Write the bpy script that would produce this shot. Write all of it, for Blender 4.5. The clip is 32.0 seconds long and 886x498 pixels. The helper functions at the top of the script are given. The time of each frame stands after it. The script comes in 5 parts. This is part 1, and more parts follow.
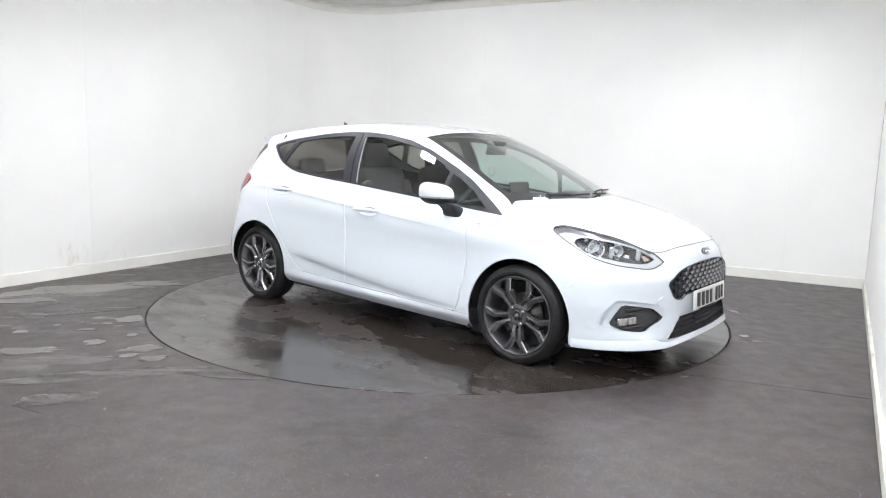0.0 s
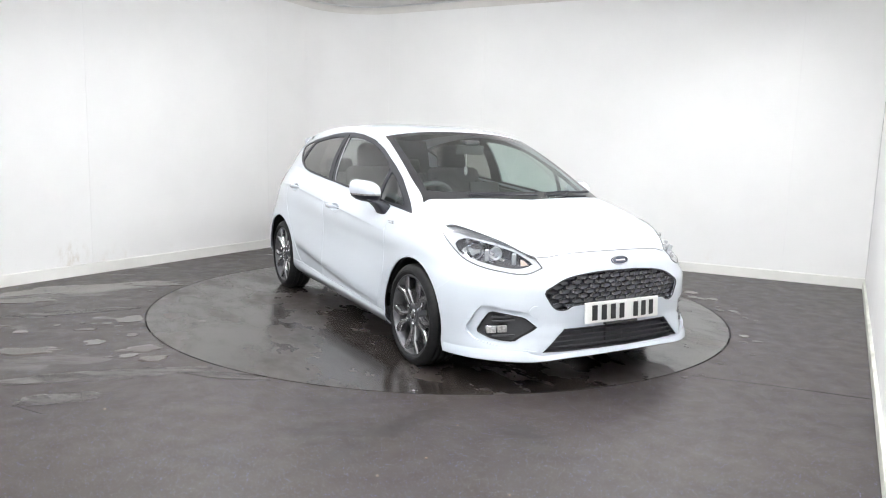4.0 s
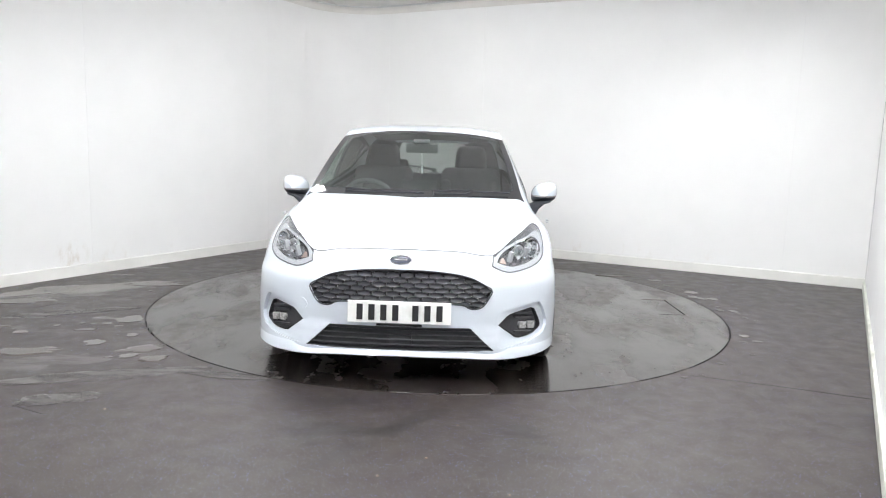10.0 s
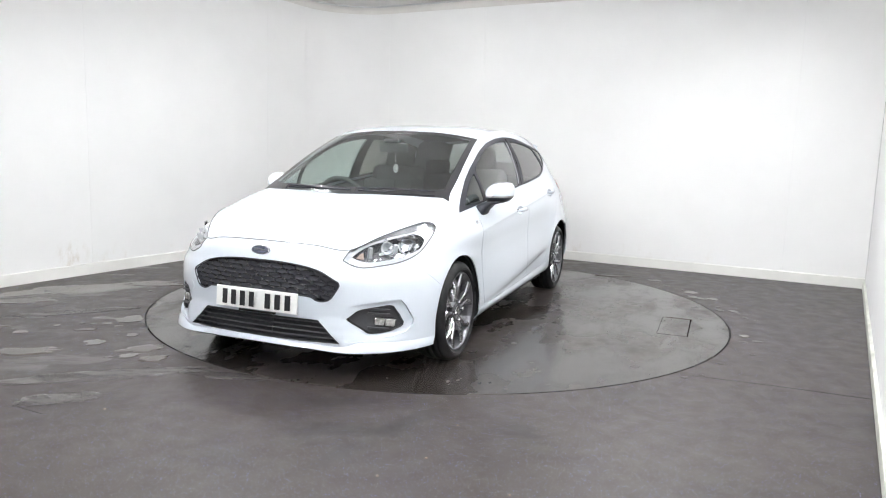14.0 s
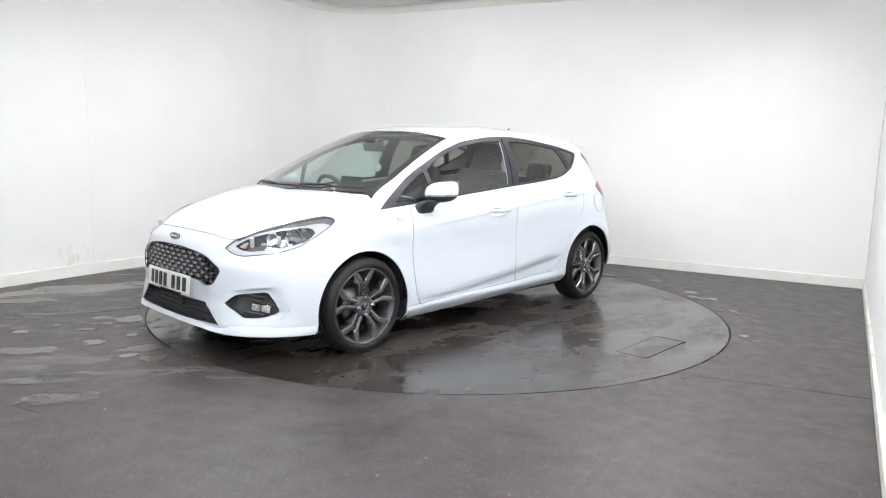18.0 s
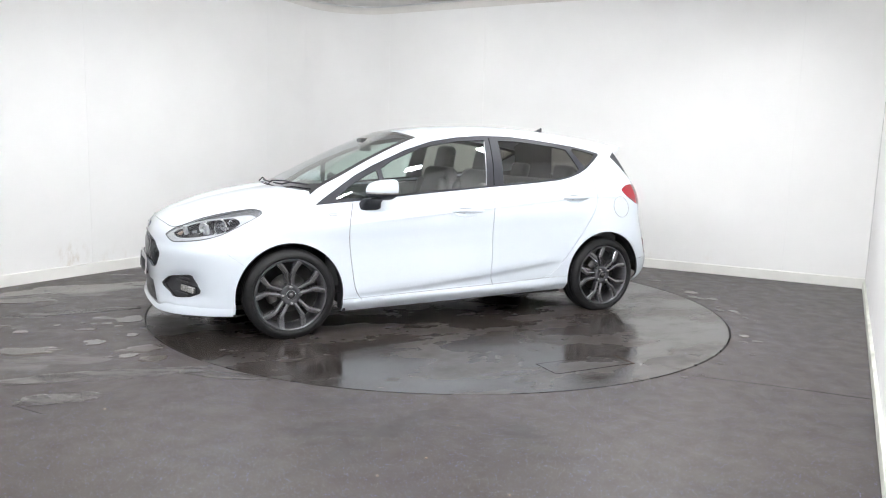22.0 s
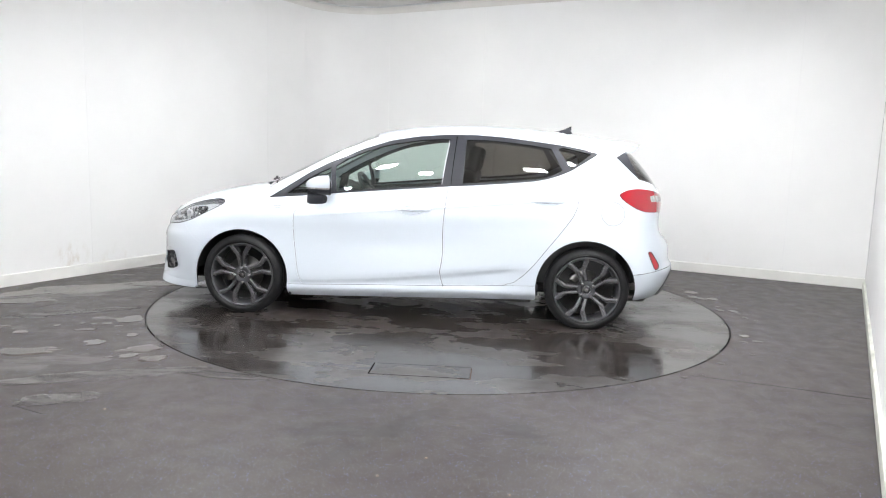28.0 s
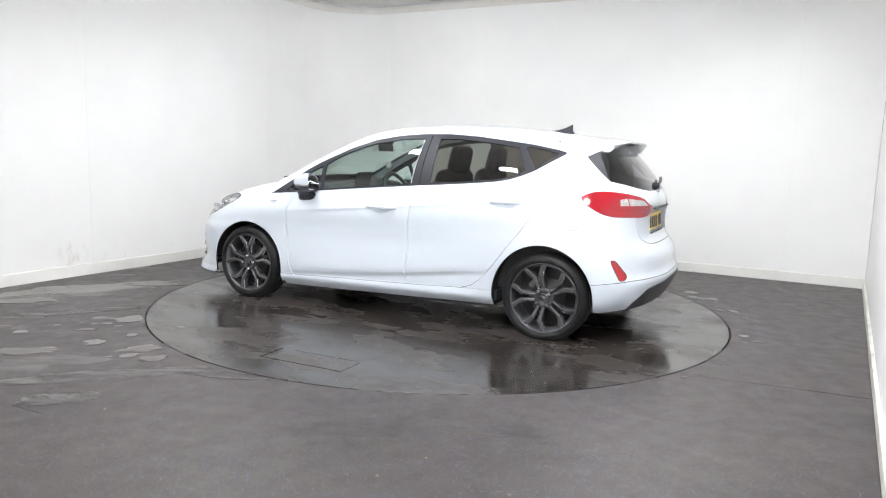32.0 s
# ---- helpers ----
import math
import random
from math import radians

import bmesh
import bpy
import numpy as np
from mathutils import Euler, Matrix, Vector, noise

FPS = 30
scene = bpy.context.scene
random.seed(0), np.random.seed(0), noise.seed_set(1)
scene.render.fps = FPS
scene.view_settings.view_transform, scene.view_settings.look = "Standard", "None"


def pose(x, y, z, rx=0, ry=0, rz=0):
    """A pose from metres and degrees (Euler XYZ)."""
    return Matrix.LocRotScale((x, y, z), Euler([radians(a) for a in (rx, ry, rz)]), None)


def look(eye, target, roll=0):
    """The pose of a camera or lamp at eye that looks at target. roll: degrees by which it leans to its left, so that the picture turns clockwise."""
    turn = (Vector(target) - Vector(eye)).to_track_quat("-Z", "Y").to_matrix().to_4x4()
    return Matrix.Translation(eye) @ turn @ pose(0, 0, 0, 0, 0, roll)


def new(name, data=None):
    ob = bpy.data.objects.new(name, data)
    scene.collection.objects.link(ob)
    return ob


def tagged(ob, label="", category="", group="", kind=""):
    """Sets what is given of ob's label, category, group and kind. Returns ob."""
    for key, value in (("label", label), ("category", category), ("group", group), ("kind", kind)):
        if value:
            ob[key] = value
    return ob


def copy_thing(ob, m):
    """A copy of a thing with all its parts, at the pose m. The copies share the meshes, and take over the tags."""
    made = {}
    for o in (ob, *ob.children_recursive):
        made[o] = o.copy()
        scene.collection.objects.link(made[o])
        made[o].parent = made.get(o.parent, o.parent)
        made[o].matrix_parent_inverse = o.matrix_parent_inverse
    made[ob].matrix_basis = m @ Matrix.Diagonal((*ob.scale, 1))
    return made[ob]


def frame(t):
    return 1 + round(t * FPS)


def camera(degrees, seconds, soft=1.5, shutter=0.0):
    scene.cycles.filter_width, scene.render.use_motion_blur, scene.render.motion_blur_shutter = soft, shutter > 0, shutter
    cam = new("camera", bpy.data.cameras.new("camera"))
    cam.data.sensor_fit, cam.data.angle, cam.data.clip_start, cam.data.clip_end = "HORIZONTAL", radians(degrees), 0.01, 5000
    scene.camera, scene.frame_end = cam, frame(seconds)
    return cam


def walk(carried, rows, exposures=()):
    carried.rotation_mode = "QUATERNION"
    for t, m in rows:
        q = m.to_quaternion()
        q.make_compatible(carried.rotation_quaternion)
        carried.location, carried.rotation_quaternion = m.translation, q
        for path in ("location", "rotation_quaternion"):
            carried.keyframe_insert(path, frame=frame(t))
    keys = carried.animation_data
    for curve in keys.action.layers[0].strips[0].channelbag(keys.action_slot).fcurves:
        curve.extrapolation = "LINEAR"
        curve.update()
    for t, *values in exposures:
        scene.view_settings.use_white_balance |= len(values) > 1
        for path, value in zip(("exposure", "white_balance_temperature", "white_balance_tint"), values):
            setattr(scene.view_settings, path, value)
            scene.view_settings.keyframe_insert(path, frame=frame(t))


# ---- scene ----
# Camera: fixed on a bracket, looking across a turntable bay.
cam = camera(64.41, 32.0, soft=1.1)
CAM_EYE = (0.0, -5.646, 1.225)
CAM_AIM = (0.0209, -0.0555, 0.4414)
walk(cam, [(0.0, look(CAM_EYE, CAM_AIM, 1.672)), (32.0, look(CAM_EYE, CAM_AIM, 1.672))],
     exposures=[(0.0, 0.0), (32.0, 0.0)])

# World: a closed bay, only a faint ambient outside.
world = bpy.data.worlds.new("bay_world")
scene.world = world
world.use_nodes = True
world.node_tree.nodes["Background"].inputs[0].default_value = (0.8, 0.85, 0.9, 1)
world.node_tree.nodes["Background"].inputs[1].default_value = 0.05

PANEL_GLOW = 198.0       # ceiling light diffusers
TURN_START, TURN_RATE = -39.506, -5.2129    # heading of the car in degrees, degrees a second
CAR_OFFSET = (0.141, -0.134)                # car's middle on the turntable
TABLE_R = 2.21
ROOM_H = 3.02


# ---- materials ----
def material(name):
    m = bpy.data.materials.new(name)
    m.use_nodes = True
    return m, m.node_tree, m.node_tree.nodes["Principled BSDF"]


def setp(b, **kw):
    names = {"color": "Base Color", "rough": "Roughness", "metal": "Metallic", "coat": "Coat Weight",
             "coat_rough": "Coat Roughness", "spec": "Specular IOR Level", "trans": "Transmission Weight",
             "ior": "IOR", "emit": "Emission Color", "glow": "Emission Strength", "alpha": "Alpha"}
    for k, v in kw.items():
        b.inputs[names[k]].default_value = (*v, 1) if isinstance(v, tuple) else v


def noise_node(nt, scale, detail=4.0, rough=0.55, stretch=(1, 1, 1)):
    co = nt.nodes.new("ShaderNodeTexCoord")
    mp = nt.nodes.new("ShaderNodeMapping")
    mp.inputs["Scale"].default_value = stretch
    n = nt.nodes.new("ShaderNodeTexNoise")
    n.inputs["Scale"].default_value = scale
    n.inputs["Detail"].default_value = detail
    n.inputs["Roughness"].default_value = rough
    nt.links.new(co.outputs["Object"], mp.inputs["Vector"])
    nt.links.new(mp.outputs[0], n.inputs["Vector"])
    return n


def ramp(nt, src, stops):
    r = nt.nodes.new("ShaderNodeValToRGB")
    el = r.color_ramp.elements
    while len(el) < len(stops):
        el.new(0.5)
    for e, (p, c) in zip(el, stops):
        e.position = p
        e.color = (c, c, c, 1) if isinstance(c, float) else (*c, 1)
    nt.links.new(src, r.inputs[0])
    return r


def mixc(nt, fac, a, b, mode="MIX"):
    m = nt.nodes.new("ShaderNodeMix")
    m.data_type, m.blend_type = "RGBA", mode
    for sock, v in ((m.inputs[0], fac), (m.inputs[6], a), (m.inputs[7], b)):
        if isinstance(v, (int, float)):
            sock.default_value = v
        elif isinstance(v, tuple):
            sock.default_value = (*v, 1)
        else:
            nt.links.new(v, sock)
    return m.outputs[2]


def bump(nt, b, src, strength, dist):
    n = nt.nodes.new("ShaderNodeBump")
    n.inputs["Strength"].default_value = strength
    n.inputs["Distance"].default_value = dist
    nt.links.new(src, n.inputs["Height"])
    nt.links.new(n.outputs[0], b.inputs["Normal"])


def plain(name, color, rough, metal=0.0, grain=0.0, grain_scale=60.0, **kw):
    """A surface with a fine tone and roughness variation."""
    m, nt, b = material(name)
    setp(b, color=color, rough=rough, metal=metal, **kw)
    if grain:
        n = noise_node(nt, grain_scale)
        lo = tuple(c * (1 - grain) for c in color)
        hi = tuple(min(1, c * (1 + grain)) for c in color)
        r = ramp(nt, n.outputs["Fac"], [(0.3, lo), (0.7, hi)])
        nt.links.new(r.outputs[0], b.inputs["Base Color"])
        q = ramp(nt, noise_node(nt, grain_scale / 6).outputs["Fac"],
                 [(0.3, max(0.02, rough * (1 - grain))), (0.7, min(1.0, rough * (1 + grain)))])
        nt.links.new(q.outputs[0], b.inputs["Roughness"])
    return m


def glass(name, tint, gloss=1.0, least=0.055):
    """Thin pane: tinted see-through with a clear reflection."""
    m, nt, b = material(name)
    nt.nodes.remove(b)
    out = nt.nodes["Material Output"]
    tr = nt.nodes.new("ShaderNodeBsdfTransparent")
    tr.inputs[0].default_value = (*tint, 1)
    gl = nt.nodes.new("ShaderNodeBsdfGlossy")
    gl.inputs["Roughness"].default_value = 0.02
    gl.inputs[0].default_value = (gloss, gloss, gloss, 1)
    lw = nt.nodes.new("ShaderNodeLayerWeight")
    lw.inputs[0].default_value = 0.5
    po = nt.nodes.new("ShaderNodeMath")
    po.operation = "POWER"
    po.inputs[1].default_value = 4.0
    ma = nt.nodes.new("ShaderNodeMath")
    ma.operation = "MULTIPLY_ADD"
    ma.inputs[1].default_value, ma.inputs[2].default_value = 0.85, least
    mx = nt.nodes.new("ShaderNodeMixShader")
    nt.links.new(lw.outputs["Facing"], po.inputs[0])
    nt.links.new(po.outputs[0], ma.inputs[0])
    nt.links.new(ma.outputs[0], mx.inputs[0])
    nt.links.new(tr.outputs[0], mx.inputs[1])
    nt.links.new(gl.outputs[0], mx.inputs[2])
    nt.links.new(mx.outputs[0], out.inputs[0])
    return m


M_PAINT = plain("white_car_paint", (0.585, 0.63, 0.69), 0.28, coat=1.0, coat_rough=0.04, grain=0.01, grain_scale=900)
M_TRIM = plain("satin_black_trim", (0.028, 0.029, 0.036), 0.45, spec=0.28, grain=0.1, grain_scale=200)
M_GLOSS = plain("gloss_black_plastic", (0.022, 0.022, 0.025), 0.12, coat=0.6)
M_DARK = plain("black_underside", (0.024, 0.024, 0.024), 0.8, grain=0.3, grain_scale=20)
M_RUBBER = plain("tyre_rubber", (0.014, 0.014, 0.015), 0.5, spec=0.22, grain=0.25, grain_scale=40)
M_ALLOY = plain("gunmetal_alloy", (0.22, 0.22, 0.232), 0.22, metal=0.92, grain=0.08, grain_scale=80)
M_EDGE_SHINE = plain("alloy_edge_highlight", (0.55, 0.55, 0.57), 0.14, metal=0.95, grain=0.08, grain_scale=150)
M_CHROME = plain("chrome", (0.75, 0.76, 0.78), 0.08, metal=1.0)
M_STEEL = plain("brake_steel", (0.16, 0.155, 0.15), 0.4, metal=1.0, grain=0.2, grain_scale=90)
M_GLASS = glass("green_tinted_glass", (0.80, 0.90, 0.86), least=0.13)
M_SCREEN = glass("green_tinted_windscreen", (0.75, 0.87, 0.83), least=0.155)
M_PRIVACY = glass("dark_privacy_glass", (0.34, 0.325, 0.295), least=0.085)
M_TAILGLASS = glass("tinted_tail_glass", (0.40, 0.40, 0.39))
M_LENS = glass("clear_lamp_lens", (0.94, 0.95, 0.96), least=0.03)
M_RED, _nt, _b = material("red_lamp_lens")
setp(_b, color=(0.30, 0.004, 0.012), rough=0.12, spec=0.4, coat=0.4, coat_rough=0.03)
M_REDLIT = plain("red_reflector", (0.45, 0.02, 0.03), 0.2, coat=0.5, grain=0.1, grain_scale=300)
M_SILVER = plain("lamp_reflector_silver", (0.60, 0.61, 0.63), 0.3, metal=0.25, grain=0.12, grain_scale=70)
M_AMBER = plain("amber_bulb", (0.34, 0.26, 0.22), 0.25)
M_SEAT = plain("dark_seat_cloth", (0.018, 0.016, 0.017), 0.9, grain=0.25, grain_scale=120)
M_DASH = plain("dark_dashboard_plastic", (0.062, 0.064, 0.064), 0.55, grain=0.15, grain_scale=150)
M_LINING = plain("grey_headlining", (0.14, 0.14, 0.14), 0.9, grain=0.05, grain_scale=100)
M_PLATE_W = plain("white_plate_sheet", (0.80, 0.80, 0.78), 0.35, grain=0.03, grain_scale=80)
M_PLATE_Y = plain("yellow_plate_sheet", (0.78, 0.55, 0.05), 0.35, grain=0.03, grain_scale=80)
M_INK = plain("black_ink", (0.012, 0.012, 0.014), 0.4)
M_BLUE = plain("blue_enamel", (0.07, 0.08, 0.11), 0.2, coat=0.8)
M_HAIRLINE = plain("grey_panel_gap", (0.34, 0.345, 0.355), 0.6)
M_EMBLEM = plain("pale_grey_emblem", (0.44, 0.45, 0.47), 0.35, metal=0.3)
M_GRIT = plain("pale_grit", (0.42, 0.32, 0.24), 0.8, grain=0.2, grain_scale=300)
M_RUST = plain("rust_brown", (0.070, 0.042, 0.030), 0.8, grain=0.4, grain_scale=60)
M_WET = plain("wet_vinyl_film", (0.090, 0.082, 0.077), 0.20, grain=0.2, grain_scale=12)
M_FILM = plain("thin_water_film", (0.076, 0.066, 0.060), 0.24, grain=0.25, grain_scale=9)
M_TRACK = plain("streaky_water_film", (0.100, 0.093, 0.088), 0.30, grain=0.2, grain_scale=14)
_nt = M_TRACK.node_tree
_n = noise_node(_nt, 3.0, 7, 0.72, (1.0, 4.0, 1))
_nt.links.new(ramp(_nt, _n.outputs["Fac"], [(0.40, 0.10), (0.56, 0.85)]).outputs[0], _nt.nodes["Principled BSDF"].inputs["Alpha"])
M_GROOVE = plain("flat_black_gap", (0.007, 0.006, 0.006), 0.95, spec=0.0)
M_SHUTLINE = plain("grey_shut_line", (0.11, 0.11, 0.115), 0.6)
M_DARKRED = plain("dark_red_seal", (0.06, 0.008, 0.01), 0.3)
M_CLEAR = plain("clear_reversing_plastic", (0.34, 0.335, 0.33), 0.14, grain=0.45, grain_scale=70)
M_BROW = plain("grey_lamp_bezel", (0.17, 0.17, 0.18), 0.25, grain=0.08, grain_scale=40, metal=0.3)
M_GUIDE = plain("white_light_guide", (0.44, 0.45, 0.47), 0.2, grain=0.06, grain_scale=60)
M_CAVITY = plain("grey_lamp_housing", (0.34, 0.34, 0.355), 0.14, metal=0.85, grain=0.2, grain_scale=50)
M_GRILLE = plain("dark_grey_grille", (0.032, 0.033, 0.040), 0.12, grain=0.12, grain_scale=60, coat=0.8)
M_RECESS = plain("charcoal_plastic", (0.050, 0.051, 0.057), 0.42, grain=0.12, grain_scale=120)
M_BARREL = plain("dark_alloy_barrel", (0.15, 0.15, 0.16), 0.32, metal=0.8, grain=0.15, grain_scale=50)
M_GREYMETAL = plain("grey_diffuser_plastic", (0.045, 0.045, 0.05), 0.45, grain=0.1)


def wall_paint():
    m, nt, b = material("white_wall_cladding")
    n1 = noise_node(nt, 1.6, 5)
    base = ramp(nt, n1.outputs["Fac"], [(0.3, (0.84, 0.832, 0.828)), (0.7, (0.875, 0.868, 0.862))])
    # rust-brown splashes just above the skirting
    geo = nt.nodes.new("ShaderNodeNewGeometry")
    sep = nt.nodes.new("ShaderNodeSeparateXYZ")
    nt.links.new(geo.outputs["Position"], sep.inputs[0])
    low = ramp(nt, sep.outputs["Z"], [(0.06, 1.0), (0.30, 0.0)])
    spl_n = noise_node(nt, 5.0, 6, 0.7, (1, 1, 0.5))
    spots = ramp(nt, spl_n.outputs["Fac"], [(0.60, 0.0), (0.74, 0.35)])
    mul = nt.nodes.new("ShaderNodeMath")
    mul.operation = "MULTIPLY"
    nt.links.new(low.outputs[0], mul.inputs[0])
    nt.links.new(spots.outputs[0], mul.inputs[1])
    col = mixc(nt, mul.outputs[0], base.outputs[0], (0.55, 0.45, 0.33))
    # one dried splash low on the left wall
    sp = nt.nodes.new("ShaderNodeMapping")
    sp.vector_type = "TEXTURE"
    sp.inputs["Location"].default_value = (-3.30, 0.60, 0.19)
    sp.inputs["Scale"].default_value = (0.16, 0.20, 0.17)
    nt.links.new(geo.outputs["Position"], sp.inputs["Vector"])
    ln = nt.nodes.new("ShaderNodeVectorMath")
    ln.operation = "LENGTH"
    nt.links.new(sp.outputs[0], ln.inputs[0])
    patch = ramp(nt, ln.outputs["Value"], [(0.3, 1.0), (1.0, 0.0)])
    fleck_n = noise_node(nt, 14.0, 6, 0.7, (1, 1, 0.45))
    m2 = nt.nodes.new("ShaderNodeMath")
    m2.operation = "MULTIPLY"
    nt.links.new(patch.outputs[0], m2.inputs[0])
    nt.links.new(ramp(nt, fleck_n.outputs["Fac"], [(0.46, 0.0), (0.62, 0.6)]).outputs[0], m2.inputs[1])
    col = mixc(nt, m2.outputs[0], col, (0.60, 0.53, 0.45))
    nt.links.new(col, b.inputs["Base Color"])
    setp(b, rough=0.5)
    bump(nt, b, noise_node(nt, 90, 3).outputs["Fac"], 0.05, 0.002)
    return m


# floor's wet patches, wall reflection painted in pale, and dark scuffs: place, half sizes, turn
PALE_WET = ((-3.02, -.11, .47, .16, 30), (-2.2, -1.9, .43, .10, 18), (1.64, 2.30, .25, .06, 9))
SCUFFED = ((-.51, -2.36, .22, .08, 5), (.40, -2.69, .10, .13, 4), (-.18, -2.72, .22, .07, 20), (.95, -2.15, .15, .05, 5), (-.54, -2.75, .18, .10, 25), (-.22, -2.74, .42, .06, 51), (.40, -2.70, .08, .10, 50))
DECK_MARKS = ((.12, 2.155, .12, .020, -8), (-.34, 1.83, .05, .16, 4), (-.95, .95, .25, .10, 30), (.75, -1.35, .22, .12, 15))


def floor_sheet(name, damp_all, fleck):
    """Dark safety vinyl with pale and blue flecks, dried tide marks, scuffs and damp film."""
    m, nt, b = material(name)

    def math2(op, a, c):
        n = nt.nodes.new("ShaderNodeMath")
        n.operation = op
        for sock, v in zip(n.inputs, (a, c)):
            if isinstance(v, (int, float)):
                sock.default_value = v
            else:
                nt.links.new(v, sock)
        return n.outputs[0]

    grime = noise_node(nt, 0.9, 8, 0.62)
    tone = ramp(nt, grime.outputs["Fac"], [(0.25, (0.046, 0.035, 0.031)), (0.55, (0.063, 0.050, 0.044)), (0.8, (0.083, 0.068, 0.061))])
    scuff = noise_node(nt, 2.2, 7, 0.7, (0.35, 1.6, 1))
    tone1 = mixc(nt, ramp(nt, scuff.outputs["Fac"], [(0.52, 0.0), (0.72, 0.55)]).outputs[0], tone.outputs[0], (0.026, 0.023, 0.022))
    fine = noise_node(nt, 420, 2)
    tone2 = mixc(nt, 0.35, tone1, ramp(nt, fine.outputs["Fac"], [(0.3, 0.0), (0.7, 0.16)]).outputs[0], "OVERLAY")
    col = tone2
    for sc, keep, lo, hi, hues in ((92, fleck * .85, 0.13, 0.20, ((0.44, 0.42, 0.47), (0.20, 0.25, 0.66))), (190, fleck * 1.2, 0.15, 0.25, ((0.34, 0.32, 0.32), (0.17, 0.19, 0.40)))):
        vor = nt.nodes.new("ShaderNodeTexVoronoi")
        vor.inputs["Scale"].default_value = sc
        co = nt.nodes.new("ShaderNodeTexCoord")
        nt.links.new(co.outputs["Object"], vor.inputs["Vector"])
        near = ramp(nt, vor.outputs["Distance"], [(lo, 1.0), (hi, 0.0)])
        sepc = nt.nodes.new("ShaderNodeSeparateColor")
        nt.links.new(vor.outputs["Color"], sepc.inputs[0])
        pick = ramp(nt, sepc.outputs[0], [(1 - keep, 0.0), (1 - keep + 0.02, 1.0)])
        hue = ramp(nt, sepc.outputs[1], [(0.25, hues[0]), (0.4, hues[1])])
        col = mixc(nt, math2("MULTIPLY", near.outputs[0], pick.outputs[0]), col, hue.outputs[0])
    # damp film and tide marks lie far and left; near the camera it is dry and dull
    geo = nt.nodes.new("ShaderNodeTexCoord")
    sep = nt.nodes.new("ShaderNodeSeparateXYZ")
    nt.links.new(geo.outputs["Object"], sep.inputs[0])
    far = ramp(nt, math2("ADD", math2("MULTIPLY", sep.outputs["Y"], 0.25), math2("MULTIPLY", sep.outputs["X"], -0.10)), [(0.0, 0.0), (0.4, 1.0)])
    if damp_all:
        zone = math2("ADD", math2("MULTIPLY", far.outputs[0], 0.0), 1.0)
    else:
        near_line = math2("ADD", math2("ADD", math2("MULTIPLY", sep.outputs["Y"], 0.40), math2("MULTIPLY", sep.outputs["X"], -0.12)), 0.62)
        left = ramp(nt, math2("MULTIPLY", sep.outputs["X"], -0.25), [(0.0, 0.0), (0.45, 1.0)])
        zone = math2("MULTIPLY", ramp(nt, near_line, [(0.0, 0.0), (0.45, 1.0)]).outputs[0], left.outputs[0])
    damp = noise_node(nt, 1.5 if damp_all else 1.9, 5, 0.58, (0.75, 1.5, 1))
    lo, hi = (0.33, 0.60) if damp_all else (0.60, 0.64)
    film = math2("MULTIPLY", ramp(nt, damp.outputs["Fac"], [(lo, 0.0), (hi, 1.0)]).outputs[0], zone)
    tide_n = noise_node(nt, 3.2, 4, 0.55, (0.6, 1.7, 1))
    tide = math2("MULTIPLY", ramp(nt, tide_n.outputs["Fac"], [(0.615, 0.0), (0.63, 0.55), (0.72, 0.35)]).outputs[0], zone)
    col2 = mixc(nt, film, col, mixc(nt, 0.72 if damp_all else 0.6, col, (0.020, 0.018, 0.017)))
    col3 = mixc(nt, math2("MULTIPLY", tide, 0.12 if damp_all else 0.75), col2, (0.15, 0.145, 0.14))
    gloss = film
    warp = noise_node(nt, 4.5, 5, 0.6, (0.8, 1.3, 1))
    marks = ((DECK_MARKS, (0.024, 0.021, 0.019), 0.6),) if damp_all else ((PALE_WET, (0.125, 0.118, 0.112), 0.45), (SCUFFED, (0.017, 0.015, 0.014), 0.5))
    worn = ramp(nt, noise_node(nt, 7.0, 7, 0.7, (0.5, 2.2, 1)).outputs["Fac"], [(0.36, 0.15), (0.62, 1.0)])
    if marks:
        for stains, tint, amount in marks:
            for x, y, rx, ry, turn in stains:
                mp = nt.nodes.new("ShaderNodeMapping")
                mp.vector_type = "TEXTURE"
                mp.inputs["Location"].default_value = (x, y, 0)
                mp.inputs["Rotation"].default_value = (0, 0, radians(turn))
                mp.inputs["Scale"].default_value = (rx, ry, 1)
                nt.links.new(geo.outputs["Object"], mp.inputs["Vector"])
                ln = nt.nodes.new("ShaderNodeVectorMath")
                ln.operation = "LENGTH"
                nt.links.new(mp.outputs[0], ln.inputs[0])
                d = math2("ADD", ln.outputs["Value"], math2("MULTIPLY", math2("SUBTRACT", warp.outputs["Fac"], 0.5), 4.5))
                soft = (0.85, 1.0) if stains is PALE_WET else (0.55, 1.05)
                mask = ramp(nt, math2("MULTIPLY", d, 0.5), [(soft[0] / 2, amount), (soft[1] / 2, 0.0)])
                patchy = math2("MULTIPLY", mask.outputs[0], worn.outputs[0]) if stains is PALE_WET else mask.outputs[0]
                col3 = mixc(nt, patchy, col3, tint)
                if stains is PALE_WET:
                    gloss = math2("MAXIMUM", gloss, patchy)
    nt.links.new(col3, b.inputs["Base Color"])
    dry = ramp(nt, noise_node(nt, 9, 4).outputs["Fac"], [(0.3, 0.38), (0.7, 0.52)])
    wet = ramp(nt, noise_node(nt, 3.5, 4).outputs["Fac"], [(0.35, 0.07), (0.7, 0.18)])
    nt.links.new(mixc(nt, gloss, dry.outputs[0], wet.outputs[0]), b.inputs["Roughness"])
    setp(b, spec=0.9 if damp_all else 0.5)
